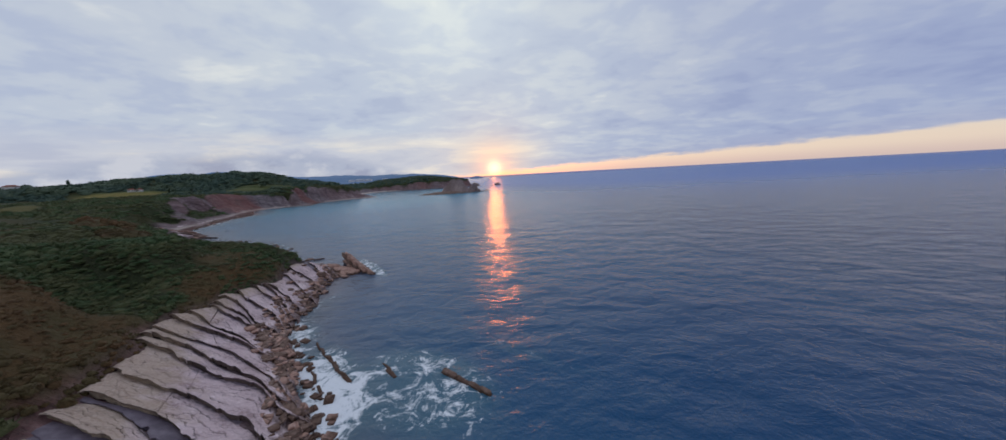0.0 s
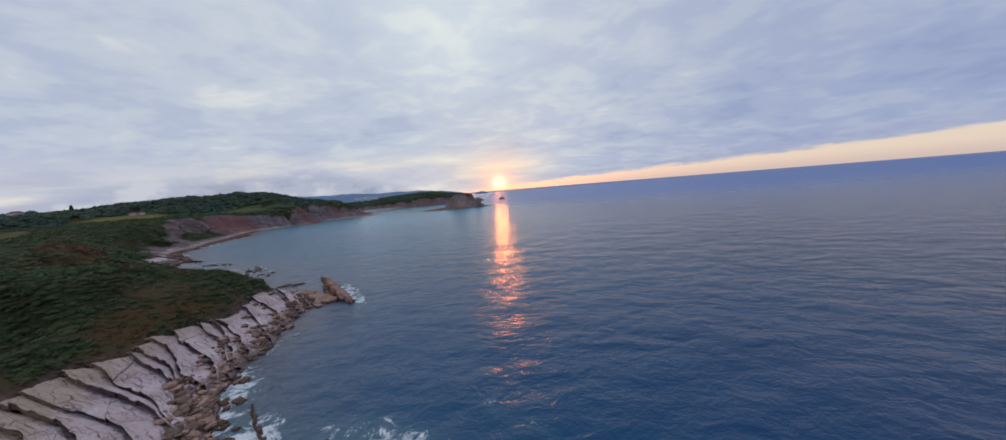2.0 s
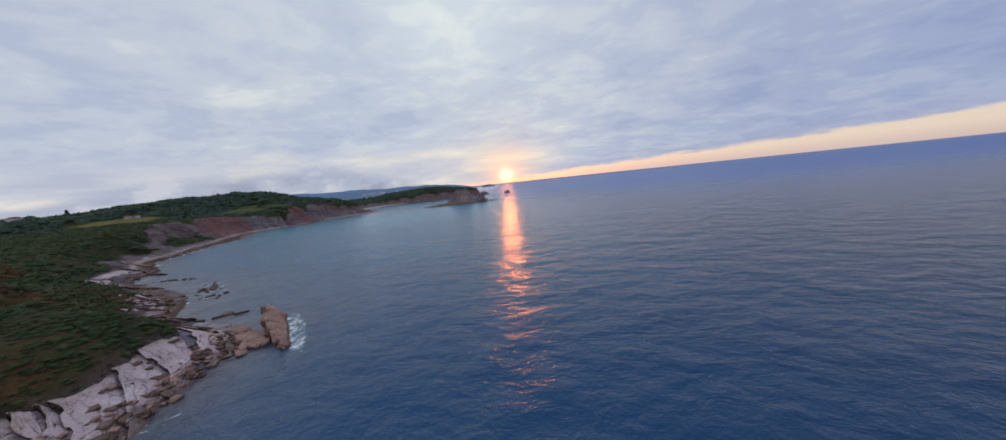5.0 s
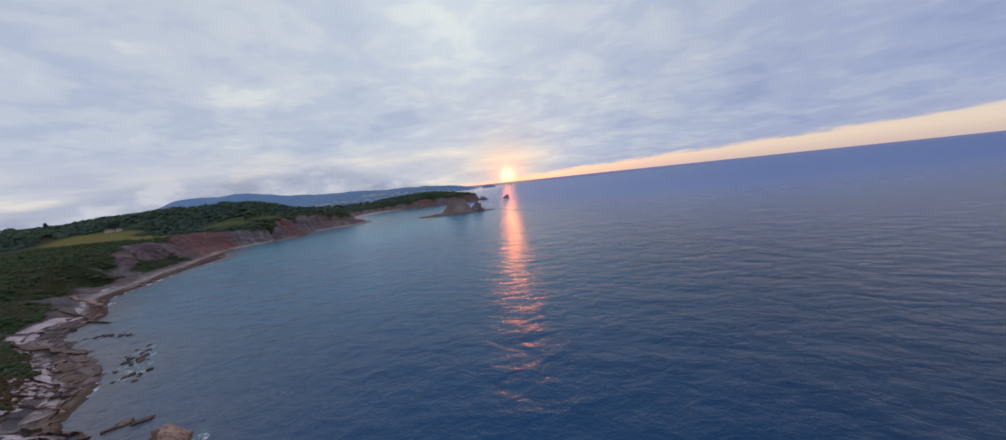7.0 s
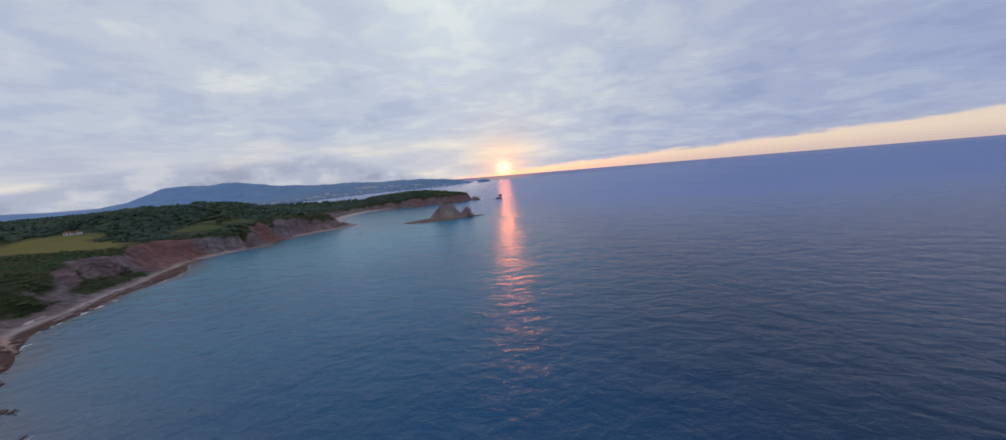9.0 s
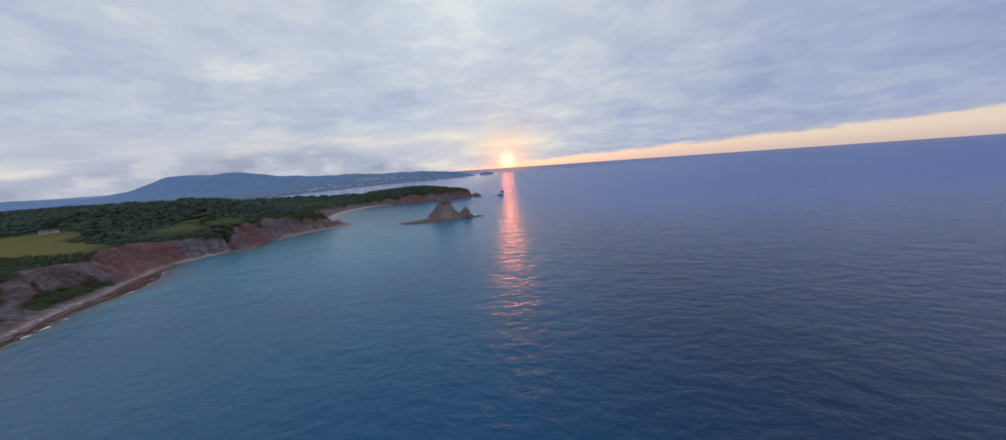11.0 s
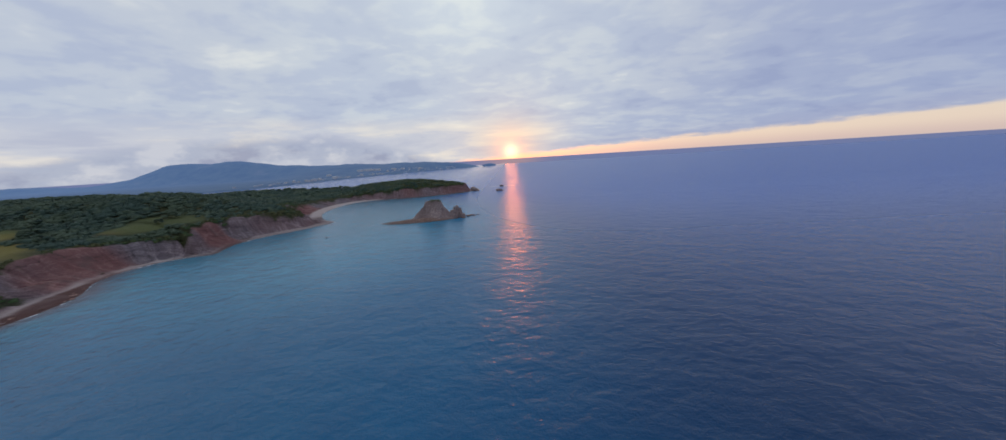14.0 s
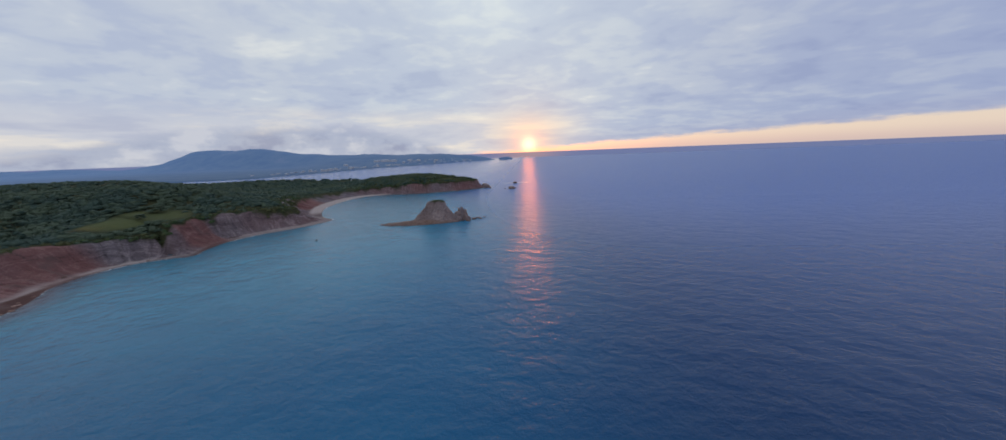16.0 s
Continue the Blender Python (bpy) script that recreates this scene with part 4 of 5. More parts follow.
def build_shelf():
    along = LINE[(LINE[:, 1] > -30) & (LINE[:, 1] < 106)]
    lengths = np.r_[0, np.cumsum(np.hypot(*np.diff(along[:, :2], axis=0).T))]
    at, marks, made = 2.0, [], random.Random(4)
    while at < lengths[-1]:
        marks.append((np.interp(at, lengths, along[:, 0]), np.interp(at, lengths, along[:, 1])))
        at += made.choice((1.3, 6.5, 3.6, 5.5, 2.6, 7.5, 1.7, 4.5))
    beds = [bed_line(m, 34) for m in marks]
    for number, bed in enumerate(beds):
        sway = np.array([noise.noise((k * 0.055, number * 0.55, 3.0)) for k in range(len(bed))])
        bed += sway[:, None] * np.array([[0.9, 1.5]])
    arc = np.linspace(-4, 34, 80)
    for number, (near, far) in enumerate(zip(beds[:-1], beds[1:])):
        root = thing("rock_ledge", pose(0, 0, 0), "pale tilted limestone bed with a broken edge on the shore", "rock ledge", "beds of the rock shelf")
        lift = made.uniform(0.15, 0.5)
        sunken = math.hypot(*(np.array(marks[number + 1]) - marks[number])) < 1.9
        if sunken:
            lift = 0.05

        def height(x, y, w):
            d, (shelf, top, width, _, _) = shore(x, y)
            fade = np.clip((shelf + width + 2.5 - d) / 5, 0, 1)
            return 0.15 + (top - 0.2) * np.clip(d / (shelf + width), -0.1, 1.2) + (lift * (0.75 - w) + 0.15) * fade - 0.9 * (1 - fade) + 0.45 * ease((d - 8) / 8) - (0.0 if sunken else 0.13) * np.floor(3.4 * w + 1.5 * fractal(x, y, 6.5, 5, 4)) - (0.35 if sunken else 0.0) + 0.3 - 1.3 * (1 - ground_height(x, y)[1])

        cuts = [-3.2 + made.uniform(-0.8, 1.5)]
        while cuts[-1] < 30:
            cuts.append(cuts[-1] + (made.uniform(2.0, 4.5) if cuts[-1] < 3 else made.uniform(8, 18)))
        for k, (a, e) in enumerate(zip(cuts[:-1], cuts[1:])):
            t = np.arange(a, e + 0.2, 0.33)
            p = np.stack([np.interp(t, arc, near[:, c]) for c in (0, 1)], 1)
            q = np.stack([np.interp(t, arc, far[:, c]) for c in (0, 1)], 1)
            keep = shore((p[:, 0] + q[:, 0]) / 2, (p[:, 1] + q[:, 1]) / 2)[0] < 31
            if keep.sum() < 4:
                continue
            shift = made.uniform(-0.12, 0.10)
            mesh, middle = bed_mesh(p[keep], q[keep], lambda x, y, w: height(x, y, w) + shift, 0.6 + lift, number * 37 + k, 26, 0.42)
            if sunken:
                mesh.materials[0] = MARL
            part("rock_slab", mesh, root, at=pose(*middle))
        # blocks broken from the edge
        for k in range(made.randint(15, 24)):
            t, w = made.triangular(-2.5, 12, 2), made.random()
            x, y = (np.interp(t, arc, near[:, c]) * (1 - w) + np.interp(t, arc, far[:, c]) * w + made.uniform(-0.5, 0.3) for c in (0, 1))
            d = float(shore(np.array([x]), np.array([y]))[0][0])
            if d > 15:
                continue
            size = made.uniform(0.35, 0.9) * made.uniform(0.8, 1.7)
            z = float(shelf_base(np.array([x]), np.array([y]))[0])
            part("rock_block", STONES[(k + number) % 7], root, at=pose(x, y, max(z + 0.35, 0.1), made.uniform(-12, 12), made.uniform(-12, 12), made.uniform(0, 360)) @ Matrix.Diagonal((size * 1.3, size, size * 0.8, 1)))


build_shelf()

# ribs of harder rock that stand out of the water along the beds
def rib(name, a, b, wide, high, mat, seed, label, category="rock", group=""):
    """A rib of rock along a line: broken blocks of uneven height, end to end."""
    made = random.Random(seed)
    a, b = Vector((*a, 0)), Vector((*b, 0))
    way = b - a
    turn = math.degrees(math.atan2(way.y, way.x))
    root = thing(name, pose(a.x, a.y, 0, 0, 0, turn), label, category, group)
    x = 0.0
    while x < way.length:
        long = made.uniform(0.7, 2.4) * max(1, wide / 1.5)
        tall = high * made.uniform(0.35, 1.2)
        part("rock_block", rock("rock_block", (long * 1.25, wide * made.uniform(0.6, 1.25), tall * 2), mat, seed * 10 + int(x * 3), 5, 0.66, 0.26), root, at=pose(x + long / 2, made.uniform(-0.3, 0.3) * wide, 0.0, made.uniform(-14, 14), made.uniform(-6, 6), made.uniform(-12, 12)))
        x += long * made.uniform(0.8, 1.5)
    return root


for k, (a, b, wide, high) in enumerate([((-39, 48.6), (-22, 31), 2.0, 1.15), ((-28.5, 49.5), (-23, 43.5), 0.5, 0.4), ((-18.6, 46.6), (-16, 43.4), 0.45, 0.35), ((-8.6, 43.6), (-2.6, 38.6), 0.65, 0.45),
                                        ((-33, 54), (-29, 50), 0.4, 0.25), ((-30, 47), (-26, 42), 0.4, 0.25), ((-73, 117), (-68, 120), 1.7, 0.6)]):
    rib("rock_rib", a, b, wide, high, BROWN, 20 + k, "long brown rib of wet rock awash in foam", "rock rib", "ribs of rock in the surf")


# ---- the leaning rock at the end of the point ----
def build_point():
    """A ridge of upturned beds: a smooth face dips seaward, broken bed ends look landward."""
    root = thing("leaning_rock", pose(-38.8, 95.8, 0, 0, 0, 127), "big leaning ridge of pinkish brown bedded rock in the sea", "rock")
    made = random.Random(77)
    # start and end along the ridge, height of the crest
    for k, (a, e, crest) in enumerate([(-0.5, 4.0, 0.8), (3.0, 8.5, 1.8), (7.5, 13.0, 2.7), (12.0, 16.5, 3.5), (15.5, 20.0, 4.1), (19.0, 22.5, 4.3)]):
        lean = 42 + 2.5 * max(0, k - 1)
        dip = radians(lean)
        for bed in range(3):
            across = (crest + 0.7) / math.sin(dip) - 0.55 * bed + made.uniform(-0.9, 0.45)
            deep = 1.05 * bed
            y = -1.3 + 0.5 * across * math.cos(dip) + deep * math.sin(dip)
            z = -1.0 + 0.5 * across * math.sin(dip) - deep * math.cos(dip)
            long = (e - a) * (1.12 if bed == 0 else made.uniform(0.95, 1.2))
            block = rock("rock_bed", (long, across, 1.25), POINT if bed in (0, 2) else BROWN, 140 + 7 * k + bed, 10, 0.62, 0.34)
            part("rock_bed", block, root, at=pose((a + e) / 2 + made.uniform(-0.3, 0.3), y, z, lean + made.uniform(-5, 6), made.uniform(-6, 8), made.uniform(-7, 7)))


build_point()

for k, (a, b, wide, high) in enumerate([((-50, 101), (-69, 110), 2.8, 1.6), ((-44, 98), (-58, 106), 4.2, 1.2), ((-46, 94), (-52, 102), 1.8, 0.9)]):
    rib("rock_rib", a, b, wide, high, PALE if k == 0 else POINT, 50 + k, "low rib of pinkish rock joining the point", "rock rib", "ribs at the point")

# loose boulders along the water's edge


def boulders(count, y0, y1, near, far, low, high, group, label):
    made = 0
    while made < count:
        k = rng.integers(len(LINE) - 1)
        p, q = LINE[k, :2], LINE[k + 1, :2]
        s = rng.uniform()
        x, y = p + s * (q - p)
        if not y0 < y < y1:
            continue
        side = np.array([-(q - p)[1], (q - p)[0]]) / np.linalg.norm(q - p)
        x, y = np.array([x, y]) + side * rng.uniform(near, far)
        size = rng.uniform(low, high) ** 1.0
        z = max(0.0, float(shelf_base(np.array([x]), np.array([y]))[0]) + 0.35 if y < 104 else height_at(x, y))
        thing("boulder", pose(x, y, z + 0.1 * size, rng.uniform(-20, 20), rng.uniform(-20, 20), rng.uniform(0, 360)) @ Matrix.Diagonal((size, size * rng.uniform(0.6, 1), size * rng.uniform(0.6, 1), 1)),
              label, "boulder", group, STONES[rng.integers(7)])
        made += 1


boulders(150, 22, 62, -3.5, 3.0, 0.35, 1.3, "boulders at the foot of the ledges", "brown angular boulder lying at the water's edge")
boulders(80, 58, 100, -1.5, 2.5, 0.4, 1.5, "boulders at the foot of the ledges", "brown angular boulder lying at the water's edge")

# reefs awash in the cove behind the point
for k in range(44):
    share = rng.uniform()
    x, y = (-92 - 22 * share + rng.normal(0, 1.8), 136 + 24 * share + rng.normal(0, 1.8)) if k < 28 else (-150 + 19 * share + rng.normal(0, 1.2), 173 - 2 * share + rng.normal(0, 0.9))
    size = rng.uniform(0.4, 1.5)
    thing("reef_rock", pose(x, y, 0.05, rng.uniform(-8, 8), rng.uniform(-8, 8), rng.uniform(100, 160)) @ Matrix.Diagonal((size * rng.uniform(1.1, 2.2), size, size * 0.6, 1)), "dark brown reef rock awash in the cove", "rock", "reef in the cove", REEFS[k % 5])

# long low ledges along the shelf of the cove
def build_cove():
    made = random.Random(8)
    line = LINE[(LINE[:, 0] < -56) & (LINE[:, 1] > 104) & (LINE[:, 1] < 330)]
    run = line[:, 6]

    def off(t, d):
        p = np.stack([np.interp(t, run, line[:, k]) for k in (0, 1)], 1)
        q = np.stack([np.interp(t + 2, run, line[:, k]) for k in (0, 1)], 1) - np.stack([np.interp(t - 2, run, line[:, k]) for k in (0, 1)], 1)
        q /= np.linalg.norm(q, axis=1, keepdims=True)
        return p + np.asarray(d)[:, None] * np.stack([-q[:, 1], q[:, 0]], 1)

    edges = [-1.6, 1.2, 2.6, 6.0, 7.4, 9.0, 13.0, 14.5]
    for band, (d0, d1) in enumerate(zip(edges[:-1], edges[1:])):
        root = thing("rock_ledge", pose(0, 0, 0), "low limestone bed running along the shore of the cove", "rock ledge", "beds in the cove")
        s = run[0] + made.uniform(0, 6)
        while s < run[-1] - 16:
            long = made.uniform(6, 22)
            if made.random() < (0.72 if s - run[0] < 120 else 0.35):
                t = np.arange(s, s + long, 0.6)
                slant = made.uniform(-2.5, 2.5)
                lean = slant * np.linspace(-0.5, 0.5, len(t))
                near, far = off(t, d0 + lean), off(t, d1 + lean + 0.3)
                rise = made.uniform(0.15, 0.55)
                mesh, middle = bed_mesh(near, far, lambda x, y, w: np.maximum(ground_height(x, y)[0], -0.3) + 0.1 + rise * (0.8 - w), 1.3, 9000 + int(s) + band, 7, 0.9)
                if made.random() < 0.5:
                    mesh.materials[0] = BROWN if band < 3 else CLIFF
                part("rock_slab", mesh, root, at=pose(*middle))
            s += long + made.uniform(0, 3)


build_cove()


def cove_ledge(a, b, wide, mat, seed, label):
    """A long bed that crosses the shelf of the cove, from the scrub at a (x, y, z) down to the water at b."""
    a, b = np.array(a, float), np.array(b, float)
    long = np.linalg.norm((b - a)[:2])
    n = int(long / 0.7)
    t = np.linspace(0, 1, n)[:, None]
    side = np.array([-(b - a)[1], (b - a)[0]]) / long
    sway = np.array([noise.noise((k * 0.13, seed * 2.3, 0)) for k in range(n)])[:, None]
    near = a[:2] + t * (b - a)[:2] + side * 1.6 * sway
    far = near + side * wide * (0.75 + 0.35 * np.array([[noise.noise((k * 0.2, seed, 7))] for k in range(n)]))

    def height(x, y, w):
        s = ((x - a[0]) * (b - a)[0] + (y - a[1]) * (b - a)[1]) / long**2
        return np.maximum(a[2] + np.clip(s, 0, 1) * (b[2] - a[2]), np.minimum(ground_height(x, y)[0] + 0.35, 3.5)) + 0.5 * (0.8 - w) - 0.25 * np.floor(2.5 * w + 1.3 * fractal(x, y, 5, seed, 3))

    root = thing("rock_ledge", pose(0, 0, 0), label, "rock ledge", "beds in the cove")
    cut = sorted({0, n, *(n * k // 3 + (seed * k) % 3 for k in (1, 2))})
    for k, (i, j) in enumerate(zip(cut[:-1], cut[1:])):
        if j - i > 3:
            mesh, middle = bed_mesh(near[i:j + 1], far[i:j + 1], height, 2.2, 7000 + seed * 9 + k, 10, 0.7)
            mesh.materials[0] = mat
            part("rock_slab", mesh, root, at=pose(*middle))


DARK, LIGHT = "dark brown bed of rock crossing the shelf of the cove", "pale limestone bed crossing the shelf of the cove"
for k, (a, b, wide, mat) in enumerate([((-122, 127.5, 3.2), (-98, 130, 0.6), 2.0, BROWN), ((-181, 166, 3.0), (-132, 156, 0.3), 4.5, BROWN), ((-210, 203, 1.8), (-163, 187, 0.1), 3.5, BROWN), ((-127, 140.5, 2.0), (-103, 132.5, 0.9), 3.2, BED),
                                       ((-95, 113, 3.4), (-79, 114.5, 0.9), 2.4, BED), ((-156, 152.5, 3.4), (-127, 144, 1.3), 4.5, BED), ((-118, 131.5, 2.4), (-101, 133.5, 0.4), 1.4, POINT), ((-145, 151, 2.2), (-119, 142, 0.2), 2.0, BROWN),
                                       ((-92, 118, 1.6), (-74, 116, 0.1), 1.6, BROWN), ((-240, 230, 2.5), (-196, 212, 0.2), 4.0, POINT), ((-112, 125, 2.6), (-92, 124.5, 0.3), 2.2, POINT)]):
    cove_ledge(a, b, wide, mat, k + 3, LIGHT if mat is BED else DARK)
boulders(40, 112, 190, -1.0, 9.0, 0.6, 2.2, "boulders in the cove", "brown boulder on the rock shelf of the cove")
boulders(30, 200, 470, -1.0, 7.0, 0.8, 2.6, "boulders at the foot of the cliff", "brown boulder fallen at the foot of the cliff")


# ---- the islet ----
def build_islet():
    root = thing("rocky_islet", pose(-76, 581, 0), "steep bare rock islet with a low reef, off the cove", "islet")

    def mound(name, x0, x1, y0, y1, step, height, mat, label=""):
        xs, ys = np.arange(x0, x1 + step, step), np.arange(y0, y1 + step, step)
        px, py = np.meshgrid(xs, ys)
        pz = height(px, py)
        n, m = px.shape
        index = np.arange(n * m).reshape(n, m)
        quads = np.stack([index[:-1, :-1], index[:-1, 1:], index[1:, 1:], index[1:, :-1]], -1).reshape(-1, 4)
        quads = quads[(pz.ravel()[quads] > -0.6).any(1)]
        return part(name, mesh_of(name, np.stack([px, py, pz], -1).reshape(-1, 3), quads, mat), root, label)

    def body(x, y):
        """Slopes of scree and marl, steep rock cap on top."""
        edge = x + 1.5 * fractal(x, y, 9, 7)
        top = np.interp(edge, [-30, -26, -9, -5.5, -3.5, 1, 15, 17.5, 20, 27, 32, 36], [-2, 0.5, 14.5, 18, 23.5, 25.5, 25, 22.5, 16, 8, 4, -2])
        wide = np.interp(edge, [-26, -4, 16, 30], [9, 15, 15, 10]) + 2.5 * fractal(x, y, 14, 9)
        out = np.abs(y - 3) / wide
        side = np.where(out < 0.42, 1.0, np.clip(0.62 * (1 - (out - 0.5) / 0.62), -0.2, 1))
        side = np.where((out >= 0.42) & (out < 0.5), 1 - (out - 0.42) / 0.08 * 0.38, side)
        side = np.where(top < 15, np.clip(1.15 * (1 - out**1.4), -0.2, 1), side)
        ribs = np.abs(lattice(x + 0.3 * y, 0.35 * y, 3.6, 3))
        return top * side + 0.7 * fractal(x, y, 5, 5, 3) - 0.8 + 1.4 * ribs * (top > 3)

    def reef(x, y):
        ridge = 1 - ((x + 8) / 52) ** 2 - (np.abs(y + 12 - 0.22 * x - 0.002 * x * x) / 10) ** 2
        return 4.2 * np.clip(ridge, -0.4, 1) + 0.9 * fractal(x, y, 6, 8, 3) - 0.3

    mound("rock_mound", -30, 42, -20, 24, 0.9, body, CLIFF)
    for k, (x, y, s, h) in enumerate([(33, 3, 6, 10), (37, 5, 5.5, 14.5), (39.5, 6, 5, 12.5), (42, 4, 4, 7.5), (30, 0, 6, 7), (45, 2, 4, 5), (35, -2, 4, 5)]):
        part("rock_pinnacle", rock("rock_pinnacle", (s * 1.2, s * 1.5, h * 2), CLIFF, 120 + k, 9, 0.55, 0.34), root, at=pose(x, y, 0, 0, 0, 25 * k))
    mound("reef", -66, 50, -34, 24, 1.2, reef, BROWN, "low brown reef round the islet")
    places = []
    for _ in range(90):
        x, y = rng.uniform(2, 16), rng.uniform(-4, 8)
        places.append((x, y, float(body(np.array([x]), np.array([y]))[0]) - 0.2, rng.uniform(1.2, 2.6), rng.uniform(0.6, 1.3), rng.uniform(0, 6.3), rng.integers(8)))
    cap = scatter("grass_cap", BUSHES, places, HEATH, "dark green turf on the flat top", "")
    del cap["kind"]
    cap.parent = root
    for k, (x, y, s) in enumerate([(52, 8, 5), (56, 14, 4), (60, 10, 3.4), (47, -4, 4), (64, 18, 2.4)]):
        part("reef_block", STONES[k % 4], root, at=pose(x, y, 0.4, 0, 0, 50 * k) @ Matrix.Diagonal((s, s * 0.8, s * 0.9, 1)))


build_islet()
for x, y, s, h in [(5, 924, 10, 5.0), (12, 927, 5, 2.4), (8, 1052, 9, 4.0), (-9, 926, 3, 1.0)]:
    thing("sea_rock", pose(x, y, 0.1, 0, 0, 30 * s), "dark bare rock standing alone in the sea", "rock", "rocks off the cape", rock("sea_rock", (s * 1.3, s, h * 1.9), CLIFF, int(s), 7, 0.4, 0.30))
for k, (x, y, s, h) in enumerate([(-56, 962, 9, 7), (-62, 972, 9, 9), (-48, 955, 6, 2.5), (-51, 968, 5, 3)]):
    thing("sea_rock", pose(x, y, 0, 0, 0, 40 * k), "pale jagged rock at the tip of the cape", "rock", "rocks off the cape", rock("sea_rock", (s * 1.4, s, h * 1.9), CLIFF, 90 + k, 7, 0.4, 0.28))
thing("buoy", pose(-170, 496, 0.2), "small dark mooring buoy floating in the bay", "buoy", "", rock("buoy", (1.6, 1.6, 1.4), BARK, 3, 5, 0.0, 0.02))


# ---- far shore ----
def far_height(x, y):
    edge = np.interp(y, [1400, 1560, 1660, 2050, 2900, 3600, 4190, 4260, 5000], [-2600, -1500, -1270, -1190, -1010, -720, -345, -500, -1500])
    into = edge - x + 25 * fractal(x, y, 180, 61, 3)
    crest = np.interp(x, [-7600, -7046, -6744, -6400, -6103, -5778, -5400, -5100, -4800, -4430, -4080, -3850, -3600, -3281, -3000, -2709, -2400, -2115, -1704, -1300, -914, -600, -340],
                      [30, 72, 44, 52, 80, 46, 34, 38, 62, 130, 240, 246, 228, 243, 205, 152, 130, 116, 116, 98, 92, 62, 14])
    crest = crest * (1 + 0.10 * fractal(x, y, 500, 63, 4)) + 10 * fractal(x, y, 120, 65, 3)
    rise = crest * np.exp(-(((y - 4000) / np.where(y < 4000, 330 + 420 * ease((x + 2600) / 900), 500)) ** 2))
    return np.minimum(np.maximum(rise, 7 + 4 * fractal(x, y, 300, 66)), into * 0.30 - 1.0)


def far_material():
    made, tree, shader = material("far_land_haze_glow", 0.95)
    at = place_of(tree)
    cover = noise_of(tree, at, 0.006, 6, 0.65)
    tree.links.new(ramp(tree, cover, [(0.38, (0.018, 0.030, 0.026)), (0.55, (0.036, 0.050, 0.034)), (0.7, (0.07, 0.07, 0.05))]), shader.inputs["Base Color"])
    # haze of kilometres of evening air, painted as bluish glow growing with distance
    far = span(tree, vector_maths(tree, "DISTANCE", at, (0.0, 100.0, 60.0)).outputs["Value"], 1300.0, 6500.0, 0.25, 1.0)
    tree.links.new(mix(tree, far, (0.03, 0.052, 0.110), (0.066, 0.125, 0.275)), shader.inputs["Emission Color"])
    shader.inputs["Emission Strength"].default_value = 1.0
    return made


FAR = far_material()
bx = lines((-8000, -2000, 80), (-2000, -300, 30))
by = lines((1400, 3000, 50), (3000, 4700, 60))
X, Y = np.meshgrid(bx, by)
H = far_height(X, Y)
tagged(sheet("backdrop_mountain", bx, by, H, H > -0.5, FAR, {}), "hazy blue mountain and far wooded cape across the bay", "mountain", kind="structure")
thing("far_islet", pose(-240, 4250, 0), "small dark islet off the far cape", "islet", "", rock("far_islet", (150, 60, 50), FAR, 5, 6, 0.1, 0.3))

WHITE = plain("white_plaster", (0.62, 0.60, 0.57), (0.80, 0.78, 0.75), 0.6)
# white walls of the far town, dulled in colour to imitate haze
GREY = plain("haze_greyed_plaster", (0.46, 0.46, 0.50), (0.66, 0.66, 0.68), 0.1)
TILE = plain("red_roof_tiles", (0.20, 0.07, 0.045), (0.33, 0.13, 0.085), 1.5)
GLASS, _, gloss = material("dark_window_glass", 0.08)
gloss.inputs["Base Color"].default_value = (0.03, 0.035, 0.045, 1)


def prism(name, long, wide, low, high, mat, gable=0.0):
    """A box from low to high, its top drawn in to a ridge where gable is given."""
    a, b = long / 2, wide / 2
    p = [(-a, -b, low), (a, -b, low), (a, b, low), (-a, b, low)]
    f = [[3, 2, 1, 0]]
    if gable:
        p += [(-a + gable, 0, high), (a - gable, 0, high)]
        f += [[0, 1, 5, 4], [1, 2, 5], [2, 3, 4, 5], [3, 0, 4]]
    else:
        p += [(-a, -b, high), (a, -b, high), (a, b, high), (-a, b, high)]
        f += [[0, 1, 5, 4], [1, 2, 6, 5], [2, 3, 7, 6], [3, 0, 4, 7], [4, 5, 6, 7]]
    return mesh_of(name, p, f, mat, False)


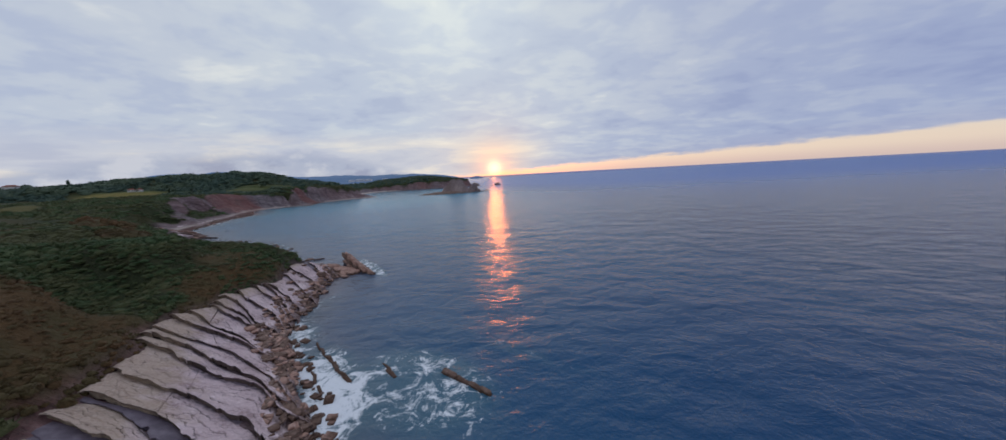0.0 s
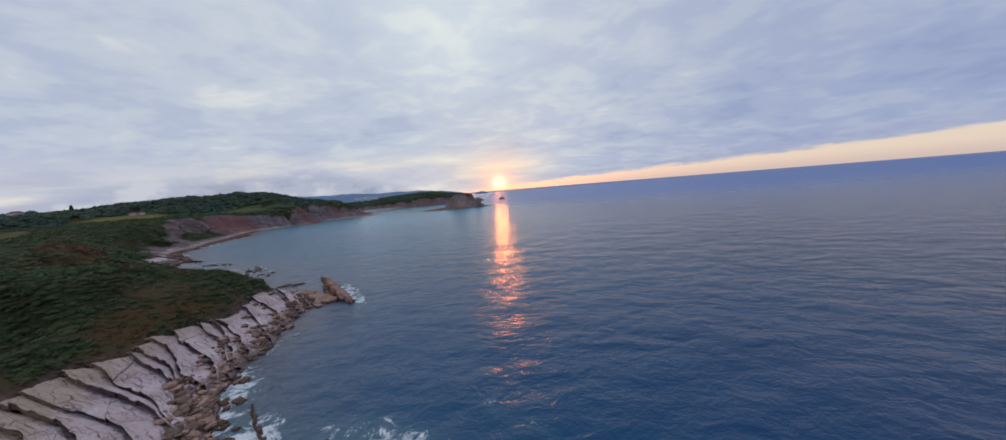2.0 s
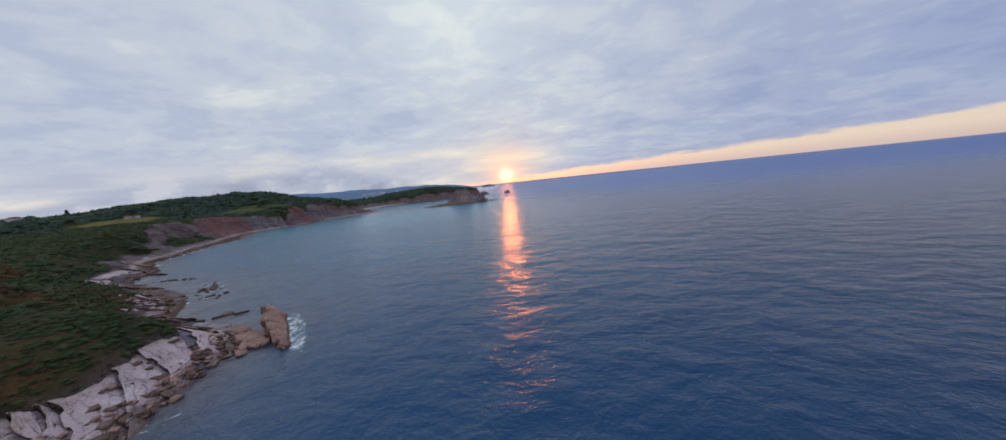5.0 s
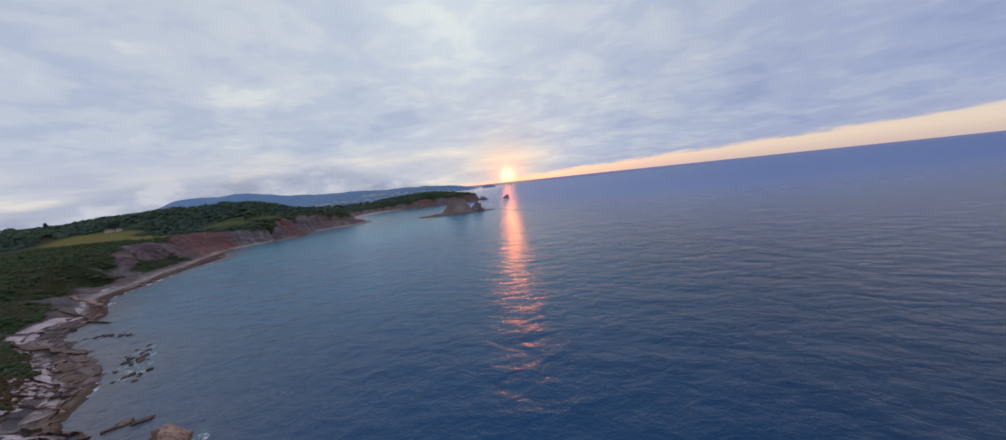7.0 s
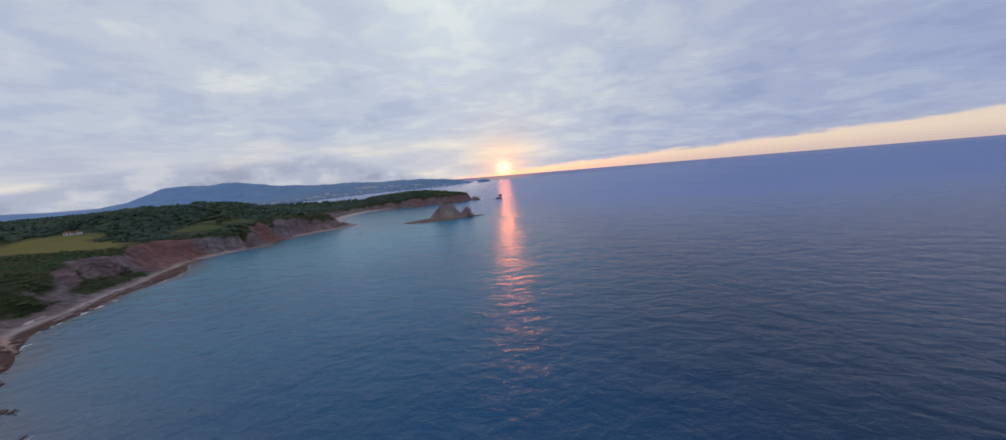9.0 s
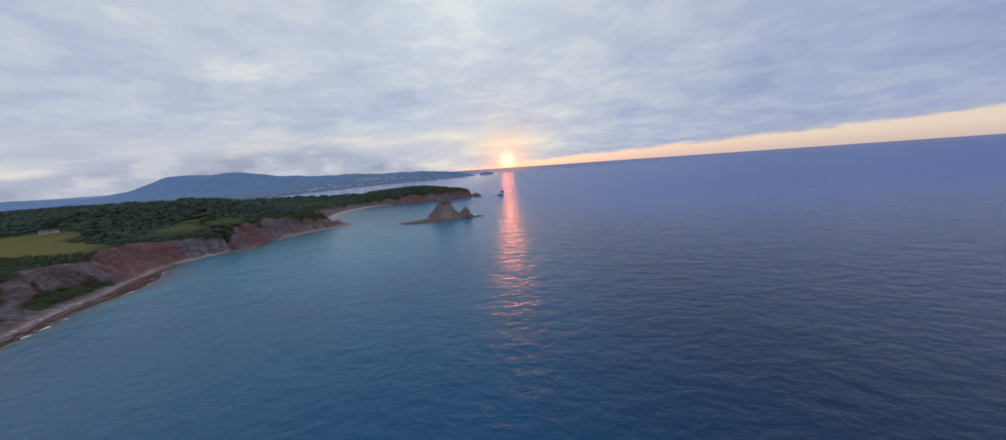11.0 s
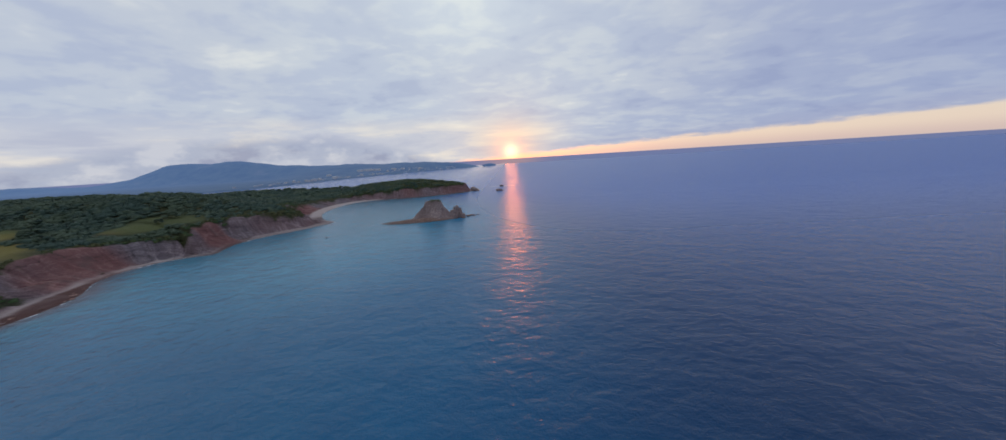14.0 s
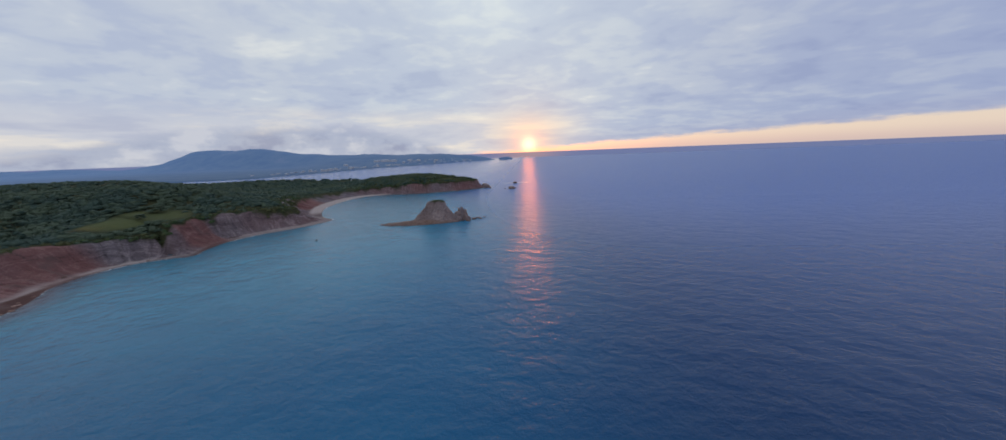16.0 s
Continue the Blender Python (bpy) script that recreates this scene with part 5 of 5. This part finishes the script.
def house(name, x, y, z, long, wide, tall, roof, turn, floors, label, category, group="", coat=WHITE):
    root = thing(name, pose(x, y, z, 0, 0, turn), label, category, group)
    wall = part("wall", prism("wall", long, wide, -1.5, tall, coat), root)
    part("roof", prism("roof", long + 1, wide + 1, tall, tall + roof, TILE if floors else coat, wide * 0.3), root)
    pane = prism("window", 1.3, 0.12, 0, 1.4, GLASS)
    across = max(2, int(long / 4))
    for floor in range(floors):
        for k in range(across):
            part("window", pane, root, at=pose((k + 0.5) / across * long - long / 2, -wide / 2 - 0.02, 0.9 + floor * 2.9))
    return root


for x, y, long, turn in [(-505, 461, 6.5, 20), (-497, 464, 4, -15)]:
    house("farmhouse", x, y, height_at(x, y), long, 5, 2.8, 1.8, turn, 1, "white farmhouse with a red tiled roof beside the meadow", "house", "farm buildings")
for x, y in [(-700, 460), (-735, 470), (-690, 478), (-860, 520), (-905, 500)]:
    house("farmhouse", x, y, height_at(x, y), 13, 9, 5.5, 2.6, rng.uniform(-30, 30), 1, "small white house among trees inland", "house", "houses inland")
FLATS = house("apartment_building", -1300, 2100, 5, 40, 14, 14, 3, -60, 0, "pale seaside apartment block greyed by haze far across the bay", "apartment building", "far town", GREY)
blocks = 0
while blocks < 110:
    s = rng.uniform(0, 1) ** 0.9
    y = 1750 + s * 2150
    edge = float(np.interp(y, [1660, 2050, 2900, 3600, 4190], [-1270, -1190, -1010, -720, -345]))
    x = edge - rng.uniform(5, 260) * (1.3 - s) - 10
    z = float(far_height(np.array([x]), np.array([y]))[0])
    scale = rng.uniform(0.2, 0.5) if rng.uniform() < 0.88 else 1.1
    copy_thing(FLATS, pose(x, y, z, 0, 0, rng.uniform(-90, -20)) @ Matrix.Diagonal((scale, 1, scale * 0.8, 1)))
    blocks += 1
for x, y, scale in [(-1415, 3235, 1.5), (-1330, 3228, 2.2), (-1245, 3222, 1.8), (-1090, 3245, 1.2), (-1560, 2945, 1.0), (-880, 3385, 1.0)]:
    copy_thing(FLATS, pose(x, y, max(2.0, float(far_height(np.array([x]), np.array([y]))[0])), 0, 0, -8) @ Matrix.Diagonal((scale, 1, 0.7 + 0.25 * scale, 1)))
